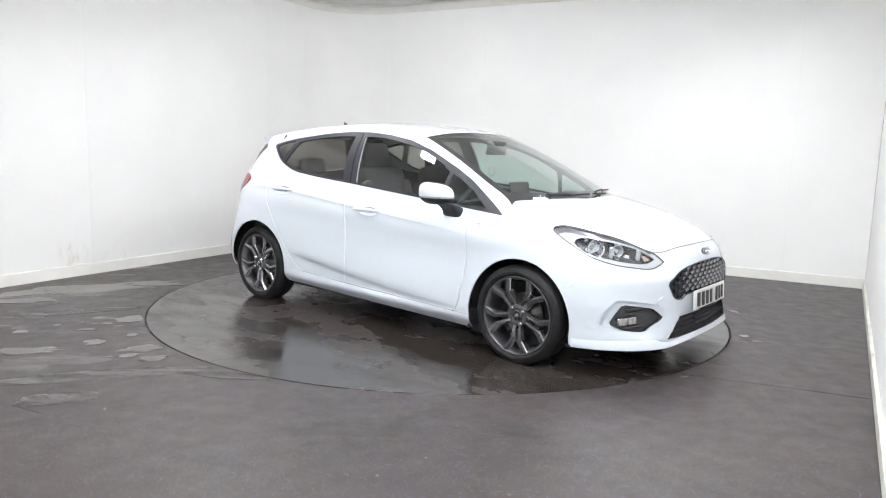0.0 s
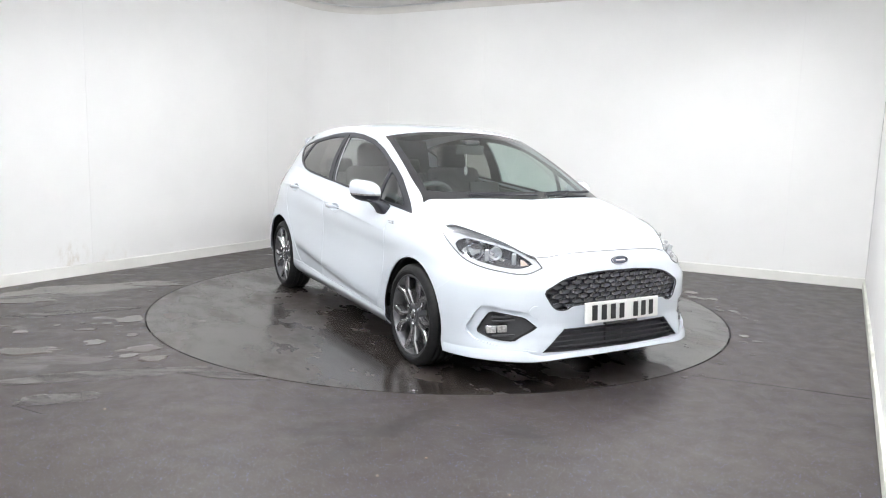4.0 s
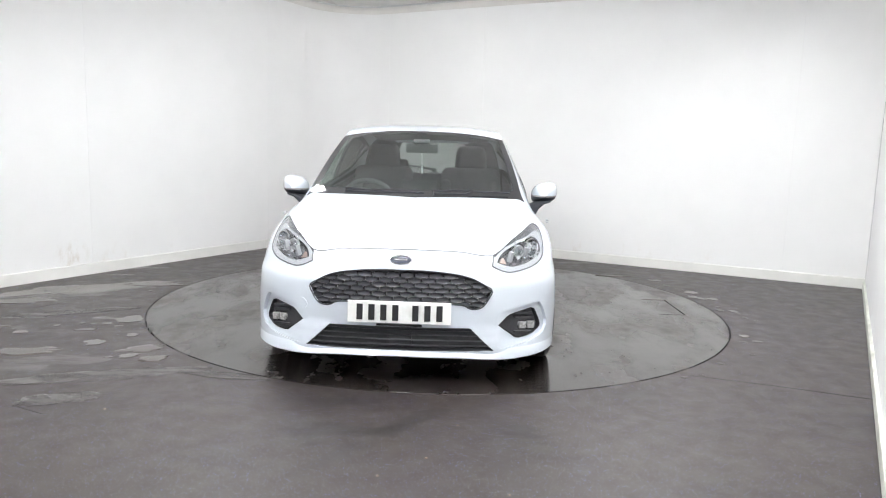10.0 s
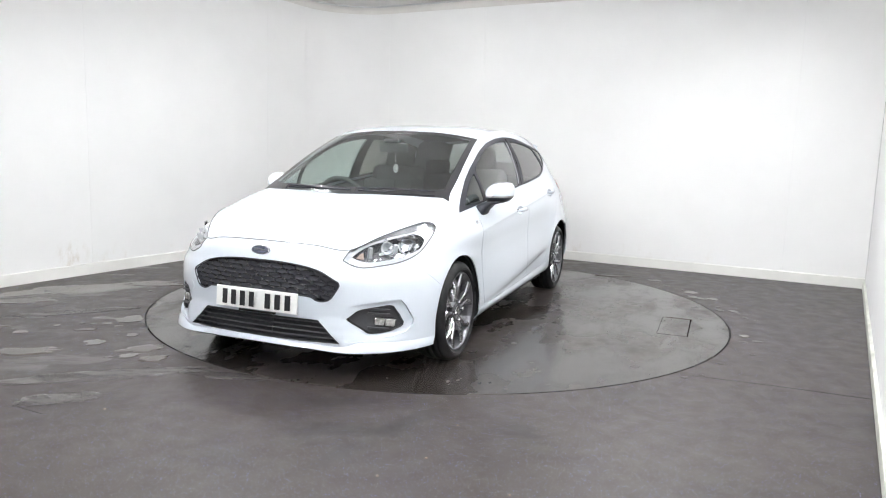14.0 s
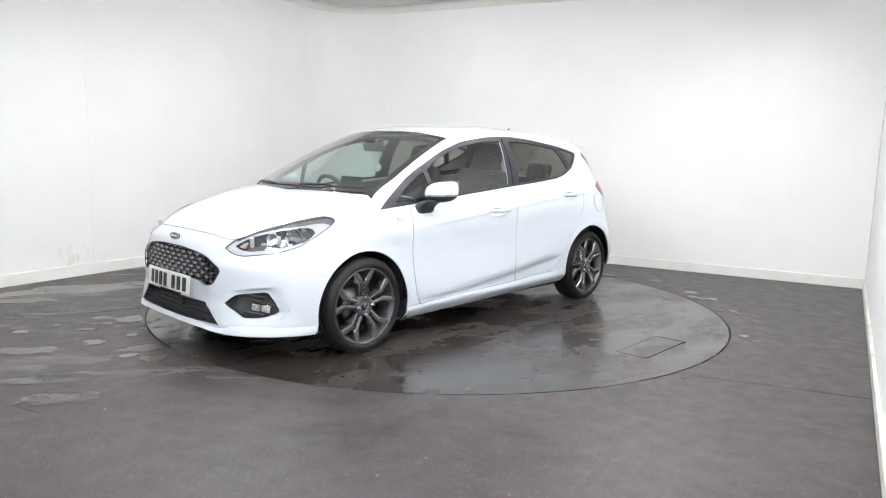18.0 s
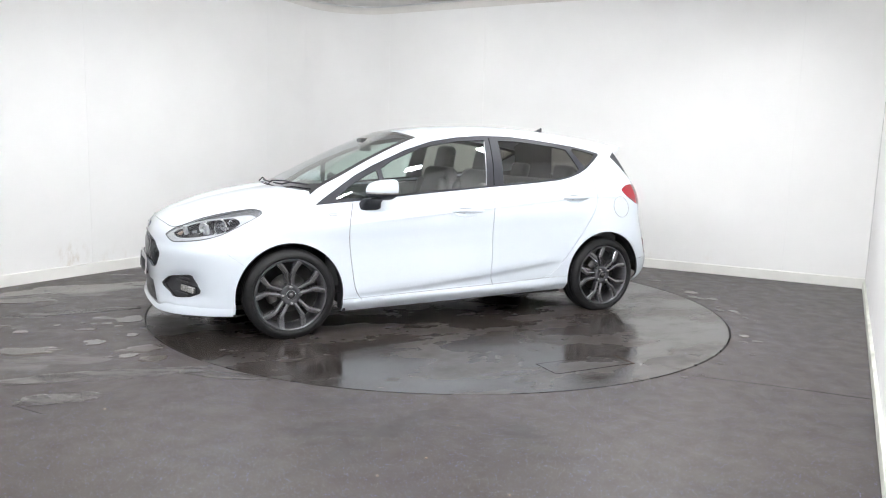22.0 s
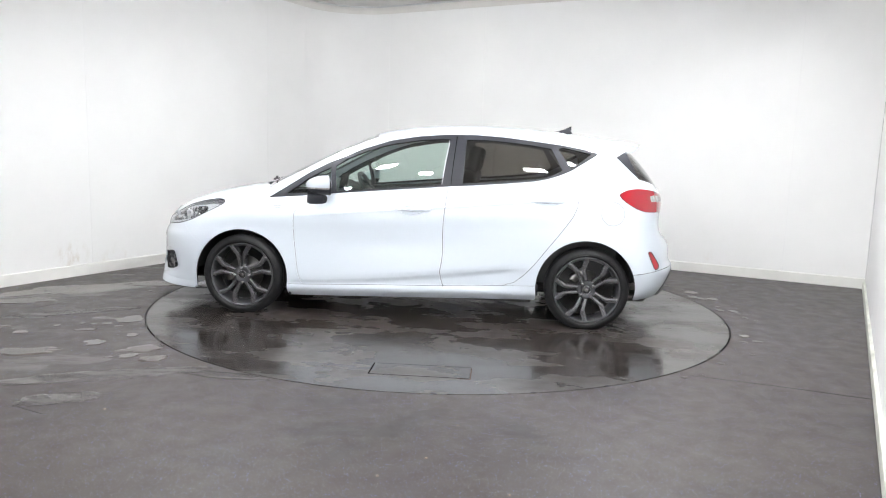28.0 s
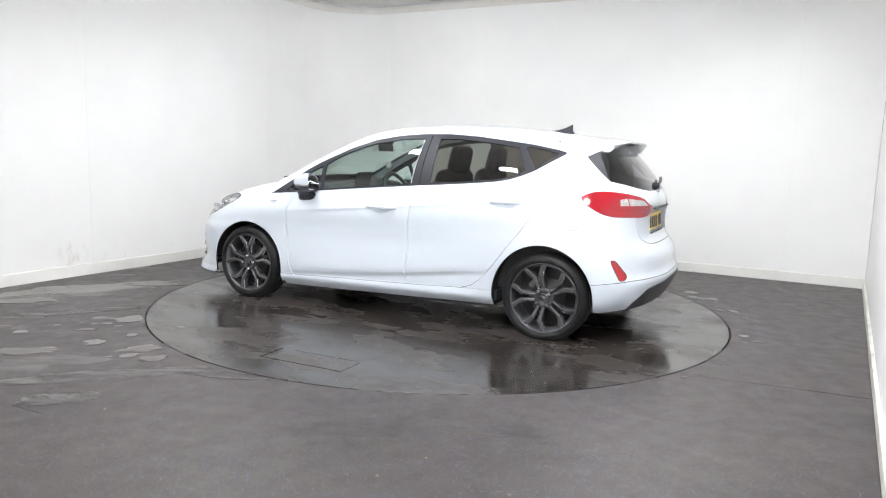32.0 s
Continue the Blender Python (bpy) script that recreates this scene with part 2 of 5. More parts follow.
    bump(nt, b, fine.outputs["Fac"], 0.06, 0.001)
    return m


M_WALL = wall_paint()
M_SKIRT = plain("white_skirting", (0.80, 0.79, 0.76), 0.45, grain=0.05, grain_scale=3)
M_DIRTY = plain("grubby_skirting", (0.55, 0.56, 0.50), 0.6, grain=0.22, grain_scale=7)
M_CEIL = plain("grey_ceiling_board", (0.70, 0.69, 0.67), 0.8, grain=0.08, grain_scale=4)
M_COVE = plain("offwhite_coving", (0.74, 0.72, 0.69), 0.6, grain=0.03, grain_scale=5)
M_SEAM = plain("grey_joint_sealant", (0.62, 0.62, 0.62), 0.7)
M_FLOOR = floor_sheet("speckled_dark_vinyl", False, 0.46)
M_TABLE = floor_sheet("damp_dark_vinyl", True, 0.10)
M_GLOW, _nt, _b = material("light_diffuser")
setp(_b, color=(0.9, 0.9, 0.9), rough=0.5, emit=(0.965, 0.985, 1.0), glow=PANEL_GLOW)
M_LAMPRIM = plain("white_lamp_frame", (0.8, 0.8, 0.8), 0.4)


# ---- mesh helpers ----
def part(name, bm, mat, parent=None, label="", smooth=None, solid=0.0):
    """Links a bmesh as one mesh object, under a thing or a part."""
    if smooth is not None:
        for f in bm.faces:
            f.smooth = True
        for e in bm.edges:
            if len(e.link_faces) != 2 or e.calc_face_angle(0.0) > radians(smooth):
                e.smooth = False
    me = bpy.data.meshes.new(name)
    bm.to_mesh(me)
    bm.free()
    me.materials.append(mat)
    ob = new(name, me)
    if parent is not None:
        ob.parent = parent
    if label:
        ob["label"] = label
    if solid:
        md = ob.modifiers.new("thickness", "SOLIDIFY")
        md.thickness, md.offset = abs(solid), -1.0 if solid > 0 else 1.0
    return ob


def box(bm, x0, y0, z0, x1, y1, z1, bevel=0.0, m=None, seg=2):
    mat = Matrix.Translation(((x0 + x1) / 2, (y0 + y1) / 2, (z0 + z1) / 2)) @ Matrix.Diagonal(
        (abs(x1 - x0), abs(y1 - y0), abs(z1 - z0), 1))
    r = bmesh.ops.create_cube(bm, size=1.0, matrix=(m @ mat) if m is not None else mat)
    if bevel:
        es = list({e for v in r["verts"] for e in v.link_edges})
        bmesh.ops.bevel(bm, geom=es, offset=bevel, segments=seg, profile=0.5, affect="EDGES")


def grid_bm(P, bm=None, flip=False, close=False):
    """A quad sheet from an array of rows of points."""
    bm = bm or bmesh.new()
    n, k = P.shape[:2]
    vs = [[bm.verts.new(P[i, j]) for j in range(k)] for i in range(n)]
    for i in range(n - (0 if close else 1)):
        for j in range(k - 1):
            i2 = (i + 1) % n
            q = [vs[i][j], vs[i2][j], vs[i2][j + 1], vs[i][j + 1]]
            try:
                bm.faces.new(q[::-1] if flip else q)
            except ValueError:
                pass
    return bm


def lathe(profile, n=48, bm=None, axis="y"):
    """A turned shape from (radius, offset along the axis) pairs."""
    a = np.linspace(0, 2 * np.pi, n, endpoint=False)
    P = np.zeros((n, len(profile), 3))
    for j, (r, o) in enumerate(profile):
        if axis == "y":
            P[:, j] = np.stack([r * np.cos(a), 0 * a + o, r * np.sin(a)], 1)
        elif axis == "x":
            P[:, j] = np.stack([0 * a + o, r * np.cos(a), r * np.sin(a)], 1)
        else:
            P[:, j] = np.stack([r * np.cos(a), r * np.sin(a), 0 * a + o], 1)
    return grid_bm(P, bm, close=True)


def spl(pts, n, dense=6, u_only=False):
    """n points evenly spread along a smooth curve through pts."""
    p = np.array(pts, float)
    d = np.sqrt(np.maximum(np.linalg.norm(np.diff(p, axis=0), axis=1), 1e-6))
    t = np.concatenate([[0], np.cumsum(d)])
    m = np.zeros_like(p)
    for i in range(1, len(p) - 1):
        h0, h1 = t[i] - t[i - 1], t[i + 1] - t[i]
        m[i] = ((p[i] - p[i - 1]) / h0 * h1 + (p[i + 1] - p[i]) / h1 * h0) / (h0 + h1)
    if len(p) > 2:
        m[0] = 1.5 * (p[1] - p[0]) / (t[1] - t[0]) - 0.5 * m[1]
        m[-1] = 1.5 * (p[-1] - p[-2]) / (t[-1] - t[-2]) - 0.5 * m[-2]
    else:
        m[:] = (p[1] - p[0]) / (t[1] - t[0])
    q = np.linspace(0, t[-1], n) if u_only else np.linspace(0, t[-1], dense * n)
    i = np.clip(np.searchsorted(t, q, "right") - 1, 0, len(p) - 2)
    h = (t[i + 1] - t[i])[:, None]
    s = ((q - t[i]) / (t[i + 1] - t[i]))[:, None]
    c = ((2 * s**3 - 3 * s**2 + 1) * p[i] + (s**3 - 2 * s**2 + s) * h * m[i]
         + (-2 * s**3 + 3 * s**2) * p[i + 1] + (s**3 - s**2) * h * m[i + 1])
    if u_only:
        return c
    L = np.concatenate([[0], np.cumsum(np.linalg.norm(np.diff(c, axis=0), axis=1))])
    w = np.linspace(0, L[-1], n)
    return np.stack([np.interp(w, L, c[:, k]) for k in range(c.shape[1])], 1)


def coons(a, b, c, d):
    """A sheet between curves a (start) and b (end), joined by c (first ends) and d (last ends)."""
    n, k = len(a), len(c)
    u, v = np.linspace(0, 1, n)[:, None, None], np.linspace(0, 1, k)[None, :, None]
    P = (1 - v) * a[:, None] + v * b[:, None] + (1 - u) * c[None] + u * d[None]
    return P - ((1 - u) * (1 - v) * a[0] + u * (1 - v) * a[-1] + (1 - u) * v * b[0] + u * v * b[-1])


def mirrored(bm):
    b2 = bm.copy()
    for v in b2.verts:
        v.co.y = -v.co.y
    bmesh.ops.reverse_faces(b2, faces=b2.faces[:])
    return b2


def joined(*bms):
    out = bmesh.new()
    for b in bms:
        me = bpy.data.meshes.new("tmp")
        b.to_mesh(me)
        out.from_mesh(me)
        bpy.data.meshes.remove(me)
        b.free()
    return out


def whole(bm):
    """Both halves of a sheet that meets the middle plane."""
    m2 = mirrored(bm)
    out = joined(bm, m2)
    bmesh.ops.remove_doubles(out, verts=out.verts[:], dist=0.0008)
    return out


def inside(poly, x, y):
    hit = False
    j = len(poly) - 1
    for i in range(len(poly)):
        (x0, y0), (x1, y1) = poly[i], poly[j]
        if (y0 > y) != (y1 > y) and x < (x1 - x0) * (y - y0) / (y1 - y0) + x0:
            hit = not hit
        j = i
    return hit


def cut_out(bm, poly, ax, keep=None):
    """Cuts the outline poly, drawn on the axes ax (like 'xz'), through a sheet and returns what lay inside."""
    i, j = "xyz".index(ax[0]), "xyz".index(ax[1])
    keep = keep or (lambda c: True)
    n = len(poly)
    for k in range(n):
        (x0, y0), (x1, y1) = poly[k], poly[(k + 1) % n]
        dx, dy = x1 - x0, y1 - y0
        L = math.hypot(dx, dy)
        if L < 1e-6:
            continue
        no, co = [0, 0, 0], [0, 0, 0]
        no[i], no[j] = -dy / L, dx / L
        co[i], co[j] = x0, y0
        lo_x, hi_x, lo_y, hi_y = min(x0, x1) - 0.002, max(x0, x1) + 0.002, min(y0, y1) - 0.002, max(y0, y1) + 0.002
        geom = set()
        for f in bm.faces:
            xs = [v.co[i] for v in f.verts]
            ys = [v.co[j] for v in f.verts]
            if max(xs) < lo_x or min(xs) > hi_x or max(ys) < lo_y or min(ys) > hi_y:
                continue
            if not keep(f.calc_center_median()):
                continue
            geom.add(f)
            geom.update(f.edges)
            geom.update(f.verts)
        if geom:
            bmesh.ops.bisect_plane(bm, geom=list(geom), dist=1e-5, plane_co=co, plane_no=no)
    got = []
    for f in bm.faces:
        c = f.calc_center_median()
        if keep(c) and inside(poly, c[i], c[j]):
            got.append(f)
    piece = take(bm, got)
    return piece


def cut_diagonal(bm, poly, side, keep=None):
    """Like cut_out, with poly drawn as seen along a diagonal: side 1 front corner, -1 rear corner; its axes are across and z."""
    r = math.sqrt(0.5)

    def turn(b, back):
        for v in b.verts:
            x, y = v.co.x, v.co.y
            s = -side if back else side
            v.co.x, v.co.y = (x + s * y) * r, (y - s * x) * r
    turn(bm, False)
    piece = cut_out(bm, poly, "yz", keep)
    turn(bm, True)
    turn(piece, True)
    return piece


def take(bm, faces):
    """Moves faces of bm to a sheet of their own."""
    piece = bmesh.new()
    seen = {}
    for f in faces:
        vs = []
        for v in f.verts:
            if v not in seen:
                seen[v] = piece.verts.new(v.co)
            vs.append(seen[v])
        try:
            piece.faces.new(vs)
        except ValueError:
            pass
    bmesh.ops.delete(bm, geom=faces, context="FACES")
    return piece


def strip(line, w):
    """The outline of a narrow band along a line of points."""
    p = np.array(line, float)
    t = np.gradient(p, axis=0)
    t /= np.linalg.norm(t, axis=1)[:, None]
    nrm = np.stack([-t[:, 1], t[:, 0]], 1) * w / 2
    return [tuple(q) for q in p + nrm] + [tuple(q) for q in (p - nrm)[::-1]]


def islands(bm):
    left, out = set(bm.faces), []
    while left:
        stack, isl = [left.pop()], []
        while stack:
            f = stack.pop()
            isl.append(f)
            for e in f.edges:
                for g in e.link_faces:
                    if g in left:
                        left.discard(g)
                        stack.append(g)
        out.append(isl)
    return out


def shifted(bm, d):
    """A copy of a sheet moved d metres along its normals (inwards if negative)."""
    b2 = bm.copy()
    bmesh.ops.recalc_face_normals(b2, faces=b2.faces[:])
    b2.normal_update()
    c = sum((f.calc_center_median() for f in b2.faces), Vector()) / max(1, len(b2.faces))
    s = sum((f.normal.dot(f.calc_center_median() - Vector((0, 0, 0.6))) for f in b2.faces))
    sg = 1 if s > 0 else -1
    for v, co in [(v, v.co + v.normal * d * sg) for v in b2.verts]:
        v.co = co
    return b2


def tube(bm, pts, r, n=8):
    """A round bar along a line of points."""
    p = np.array(pts, float)
    t = np.gradient(p, axis=0)
    t /= np.maximum(np.linalg.norm(t, axis=1), 1e-9)[:, None]
    ref = np.array([0, 0, 1.0]) if abs(t[0][2]) < 0.9 else np.array([1.0, 0, 0])
    rows = []
    for q, d in zip(p, t):
        a = np.cross(d, ref)
        if np.linalg.norm(a) < 1e-6:
            a = np.cross(d, ref[::-1] + 0.1)
        a /= max(np.linalg.norm(a), 1e-9)
        b = np.cross(a, d)
        ang = np.linspace(0, 2 * np.pi, n, endpoint=False)
        rows.append(q + r * (np.cos(ang)[:, None] * a + np.sin(ang)[:, None] * b))
    P = np.array(rows).transpose(1, 0, 2)
    grid_bm(P, bm, close=True)


# ---- the bay ----
K_CORNER = Vector((-1.39, 4.04))
D_LEFT = Vector((-1.70, -3.04)).normalized()     # along the left wall, towards the camera
D_BACK = Vector((2.54, -1.33)).normalized()      # along the back wall, to the right
D_RIGHT = Vector((-2.48, -4.32)).normalized()    # along the right wall, towards the camera
P_RIGHT = Vector((4.16, 1.12))
CORNER_R = 0.75
P_LEFT_END = K_CORNER + D_LEFT * 11.2
P_RIGHT_END = P_RIGHT + D_RIGHT * 8.4
BACK_LEN = (P_RIGHT - K_CORNER).length


def wall_run(name, pts, out, z0, z1, thick, mat, parent=None, bevel=0.0):
    """A piece of wall along pts; out gives the side, away from the room, to which it is thick."""
    bm = bmesh.new()
    n = len(pts)
    rows = []
    for i, p in enumerate(pts):
        t = (pts[min(i + 1, n - 1)] - pts[max(i - 1, 0)]).normalized()
        o = Vector((t.y, -t.x)) * (thick if out > 0 else -thick)
        rows.append([(p.x, p.y, z0), (p.x, p.y, z1), (p.x + o.x, p.y + o.y, z1), (p.x + o.x, p.y + o.y, z0), (p.x, p.y, z0)])
    grid_bm(np.array(rows), bm)
    bmesh.ops.remove_doubles(bm, verts=bm.verts[:], dist=1e-5)
    bm.verts.ensure_lookup_table()
    ends = [e for e in bm.edges if len(e.link_faces) == 1]
    bmesh.ops.holes_fill(bm, edges=ends)
    bmesh.ops.recalc_face_normals(bm, faces=bm.faces[:])
    if bevel:
        bmesh.ops.bevel(bm, geom=[e for e in bm.edges if abs(e.verts[0].co.z - e.verts[1].co.z) > 1], offset=bevel,
                        segments=1, affect="EDGES")
    return part(name, bm, mat, parent, smooth=30)


def cladding(name, start, way, length, seams, out):
    """A straight wall: a dark core behind white panels that meet in fine sealed joints."""
    core = wall_run(name, [start + Vector((way.y, -way.x)) * (0.02 if out > 0 else -0.02),
                           start + way * length + Vector((way.y, -way.x)) * (0.02 if out > 0 else -0.02)],
                    out, 0.0, ROOM_H + 0.1, 0.1, M_SEAM)
    tagged(core, "white clad wall of panels with fine vertical joints", "wall", kind="structure")
    cuts = [0.0] + [s for s in sorted(seams) if 0.05 < s < length - 0.05] + [length]
    for a, b in zip(cuts[:-1], cuts[1:]):
        wall_run("panel", [start + way * (a + 0.0006), start + way * (b - 0.0006)], out, 0.0, ROOM_H + 0.1, 0.018,
                 M_WALL, core)
    return core


PANEL_W = 3.43
seam_l = (Vector((-3.215, 0.785)) - K_CORNER).length
cladding("wall_left", K_CORNER + D_LEFT * CORNER_R, D_LEFT, 11.2 - CORNER_R,
         [seam_l - CORNER_R - 2.31, seam_l - CORNER_R, seam_l - CORNER_R + 2.4, seam_l - CORNER_R + 4.8], 1)
seam_b = (Vector((0.4676, 3.068)) - K_CORNER).length
cladding("wall_back", K_CORNER + D_BACK * CORNER_R, D_BACK, BACK_LEN - CORNER_R,
         [seam_b - CORNER_R, seam_b - CORNER_R + PANEL_W], -1)
cladding("wall_right", P_RIGHT, D_RIGHT, 8.4, [2.2, 4.6, 7.0], -1)
near = P_LEFT_END - P_RIGHT_END
cladding("wall_near", P_RIGHT_END, near.normalized(), near.length, [1.2, 3.6], -1)

arc_c = K_CORNER + (D_LEFT + D_BACK) * CORNER_R
arc = [arc_c - D_BACK * CORNER_R * math.cos(q) - D_LEFT * CORNER_R * math.sin(q) for q in np.linspace(0, math.pi / 2, 19)]
tagged(wall_run("wall_corner", arc, -1, 0.0, ROOM_H + 0.1, 0.1, M_WALL),
       "white rounded corner between two walls", "wall", kind="structure")


def offset_run(pts, d):
    out = []
    for i, p in enumerate(pts):
        t = (pts[min(i + 1, len(pts) - 1)] - pts[max(i - 1, 0)]).normalized()
        out.append(p + Vector((-t.y, t.x)) * d)
    return out


def moulding(name, pts, inward, profile, mat):
    """A skirting or coving swept along a wall; profile pairs are (out from the wall, height)."""
    rows = []
    for i, p in enumerate(pts):
        t = (pts[min(i + 1, len(pts) - 1)] - pts[max(i - 1, 0)]).normalized()
        nrm = Vector((-t.y, t.x)) * inward
        rows.append([(p.x + nrm.x * o, p.y + nrm.y * o, z) for o, z in profile])
    bm = grid_bm(np.array(rows))
    bmesh.ops.recalc_face_normals(bm, faces=bm.faces[:])
    return part(name, bm, mat, smooth=25)


SKIRT = [(0.0, 0.102), (0.006, 0.102), (0.0135, 0.097), (0.014, 0.086), (0.014, 0.010), (0.014, 0.0)]
COVE = [(0.0, 2.935), (0.004, 2.938), (0.010, 2.965), (0.022, 2.99), (0.040, 3.005), (0.060, 3.018), (0.066, 3.03)]
left_run = [K_CORNER + D_LEFT * s for s in np.linspace(11.2, CORNER_R, 30)]
back_run = [K_CORNER + D_BACK * s for s in np.linspace(CORNER_R, BACK_LEN, 16)]
right_run = [P_RIGHT + D_RIGHT * s for s in np.linspace(0, 8.4, 22)]
main_run = left_run[:-1] + arc + back_run[1:]
tagged(moulding("baseboard", main_run, -1, SKIRT, M_SKIRT), "white painted skirting along the clad wall", "skirting", kind="structure")
tagged(moulding("baseboard", right_run, -1, [(o * 1.4, z * 0.75) for o, z in SKIRT], M_DIRTY),
       "scuffed off-white skirting along the side wall", "skirting", kind="structure")
tagged(moulding("trim", main_run, -1, COVE, M_COVE), "off-white coving under the ceiling", "coving", kind="structure")
tagged(moulding("trim", right_run, -1, COVE, M_COVE), "off-white coving under the ceiling", "coving", kind="structure")

# grey strip stands in for the dark shadow gap above the coving
SHADOW_GAP = [(0.064, 3.004), (0.072, 3.002), (0.080, 3.006), (0.080, 3.03)]
tagged(moulding("trim", main_run, -1, SHADOW_GAP, M_SEAM), "thin grey strip in place of the shadow gap between coving and ceiling", "trim", kind="structure")

# floor with a round well for the turntable
FLOOR_X, FLOOR_Y = (-8.6, 6.2), (-8.2, 6.0)
bm = bmesh.new()
ring = [bm.verts.new(((TABLE_R + 0.011) * math.cos(a), (TABLE_R + 0.011) * math.sin(a), 0.0))
        for a in np.linspace(0, 2 * math.pi, 128, endpoint=False)]
outer = []
for a in np.linspace(0, 2 * math.pi, 128, endpoint=False):
    c, s = math.cos(a), math.sin(a)
    k = min((FLOOR_X[1] if c > 0 else FLOOR_X[0]) / c if abs(c) > 1e-6 else 99,
            (FLOOR_Y[1] if s > 0 else FLOOR_Y[0]) / s if abs(s) > 1e-6 else 99)
    outer.append(bm.verts.new((c * k, s * k, 0.0)))
deep = [bm.verts.new((v.co.x, v.co.y, -0.06)) for v in ring]
for i in range(128):
    j = (i + 1) % 128
    bm.faces.new((ring[i], outer[i], outer[j], ring[j]))
    bm.faces.new((deep[i], ring[i], ring[j], deep[j]))
tagged(part("floor", bm, M_FLOOR), "dark speckled vinyl floor with damp smears and drag marks", "floor", kind="structure")
for run in (((1.44, -1.79), (1.901, -1.954), (2.33, -2.13)), ((-1.949, -2.549), (-1.903, -2.363)), ((-1.93, -2.54), (-1.767, -2.619)), ((-2.95, -.616), (-2.85, -.449))):
    bm = bmesh.new()
    tube(bm, [(x, y, -0.0004) for x, y in run], .0022, 6)
    tagged(part("floor_seam", bm, M_DARK, smooth=60), "fine dark joint in the vinyl floor", "floor joint", kind="structure")
bm = bmesh.new()
bmesh.ops.create_circle(bm, cap_ends=True, segments=96, radius=TABLE_R + 0.02, matrix=Matrix.Translation((0, 0, -0.06)))
tagged(part("turntable_well", bm, M_DARK), "black well below the turntable rim", "well", kind="structure")

bm = bmesh.new()
box(bm, FLOOR_X[0], FLOOR_Y[0], ROOM_H, FLOOR_X[1], FLOOR_Y[1], ROOM_H + 0.08)
tagged(part("ceiling", bm, M_CEIL), "pale grey ceiling board", "ceiling", kind="structure")

# ceiling lights over the turntable's near rim, known by reflection, plus added fill lamps
LAMP_TILT = 24.0


def ceiling_light():
    root = new("ceiling_light")
    tilt = pose(0, 0, -0.10, LAMP_TILT, 0, 0)
    bm = bmesh.new()
    for sx in (-1, 1):
        box(bm, sx * 0.128, -0.128, -0.03, sx * 0.110, 0.128, 0.0, 0.003, tilt)
        box(bm, -0.110, sx * 0.128, -0.03, 0.110, sx * 0.110, 0.0, 0.003, tilt)
    part("frame", bm, M_LAMPRIM, root)
    bm = bmesh.new()
    box(bm, -0.118, -0.118, -0.004, 0.118, 0.118, 0.012, 0.002, tilt)
    part("back_plate", bm, M_LAMPRIM, root)
    for sx in (-1, 1):
        bm = bmesh.new()
        tube(bm, [(sx * 0.09, 0, 0.0), (sx * 0.09, 0, -0.10)], 0.006, 8)
        part("bracket", bm, M_LAMPRIM, root)
    bm = bmesh.new()
    box(bm, -0.110, -0.110, -0.022, 0.110, 0.110, -0.004, 0.0, tilt)
    part("diffuser", bm, M_GLOW, root, "glowing white diffuser")
    return tagged(root, "white square floodlight on the ceiling, tilted, switched on; part of the set added as fill", "ceiling light", "arc of ceiling lights")


# from (-1.85, .30) on: unseen lamps, added to brighten walls and car
LAMPS = [(x, y, math.degrees(math.atan2(y, x)) + 90) for x, y in (
    (1.15, -1.90), (.65, -2.80), (-.95, -3.55), (-1.30, -2.30), (-1.70, -1.00), (-1.85, .30),
    (.75, -4.05), (-2.60, -4.70), (-.15, -4.95), (-1.3, -5.7), (-3.9, -5.0))]
# two over the right-hand rim; (1.80, .35) is unseen, added as fill
LAMPS += [(1.80, .35, -150), (1.65, -.80, 64)]
lamp = ceiling_light()
for k, (x, y, turn) in enumerate(LAMPS):
    m = pose(x, y, ROOM_H, 0, 0, turn)
    if k == 0:
        lamp.matrix_basis = m
    else:
        copy_thing(lamp, m)

# a smaller unseen one, added over the far side to brighten the corner
copy_thing(lamp, pose(-.55, 1.45, ROOM_H, 0, 0, 19) @ Matrix.Diagonal((.5, .5, 1, 1)))

# turntable
table = new("turntable")
tagged(table, "round turntable topped with damp dark vinyl", "turntable")
bm = lathe([(0.0, 0.0), (0.6, 0.0), (1.2, 0.0), (1.8, 0.0), (TABLE_R - 0.0012, 0.0), (TABLE_R, -0.0012), (TABLE_R, -0.055), (0.0, -0.055)], 128, axis="z")
bmesh.ops.remove_doubles(bm, verts=bm.verts[:], dist=1e-5)
bmesh.ops.recalc_face_normals(bm, faces=bm.faces[:])
HATCH = pose(-0.082, 1.836, 0, 0, 0, 0.8)
H_L, H_W = 0.555, 0.205
hole = [HATCH @ Vector((sx * H_L / 2, sy * H_W / 2, 0)) for sx, sy in ((-1, -1), (1, -1), (1, 1), (-1, 1))]
cut_out(bm, [(p.x, p.y) for p in hole], "xy", lambda c: c.z > -0.003).free()
part("deck", bm, M_TABLE, table, smooth=30)
bm = bmesh.new()
box(bm, -H_L / 2 + 0.0006, -H_W / 2 + 0.0006, -0.02, H_L / 2 - 0.004, H_W / 2 - 0.004, -0.001, 0.002, HATCH)
hatch = part("access_hatch", bm, M_TABLE, table, "rectangular vinyl-covered access hatch")
# flat black strips paint the shadowed gap along two hatch edges
bm = bmesh.new()
for sx, sy, lx, ly in ((0, 1, H_L / 2, 0.0040), (1, 0, 0.0028, H_W / 2)):
    box(bm, sx * H_L / 2 - lx, sy * H_W / 2 - ly, -0.03, sx * H_L / 2 + lx, sy * H_W / 2 + ly, 0.0006, 0.0, HATCH)
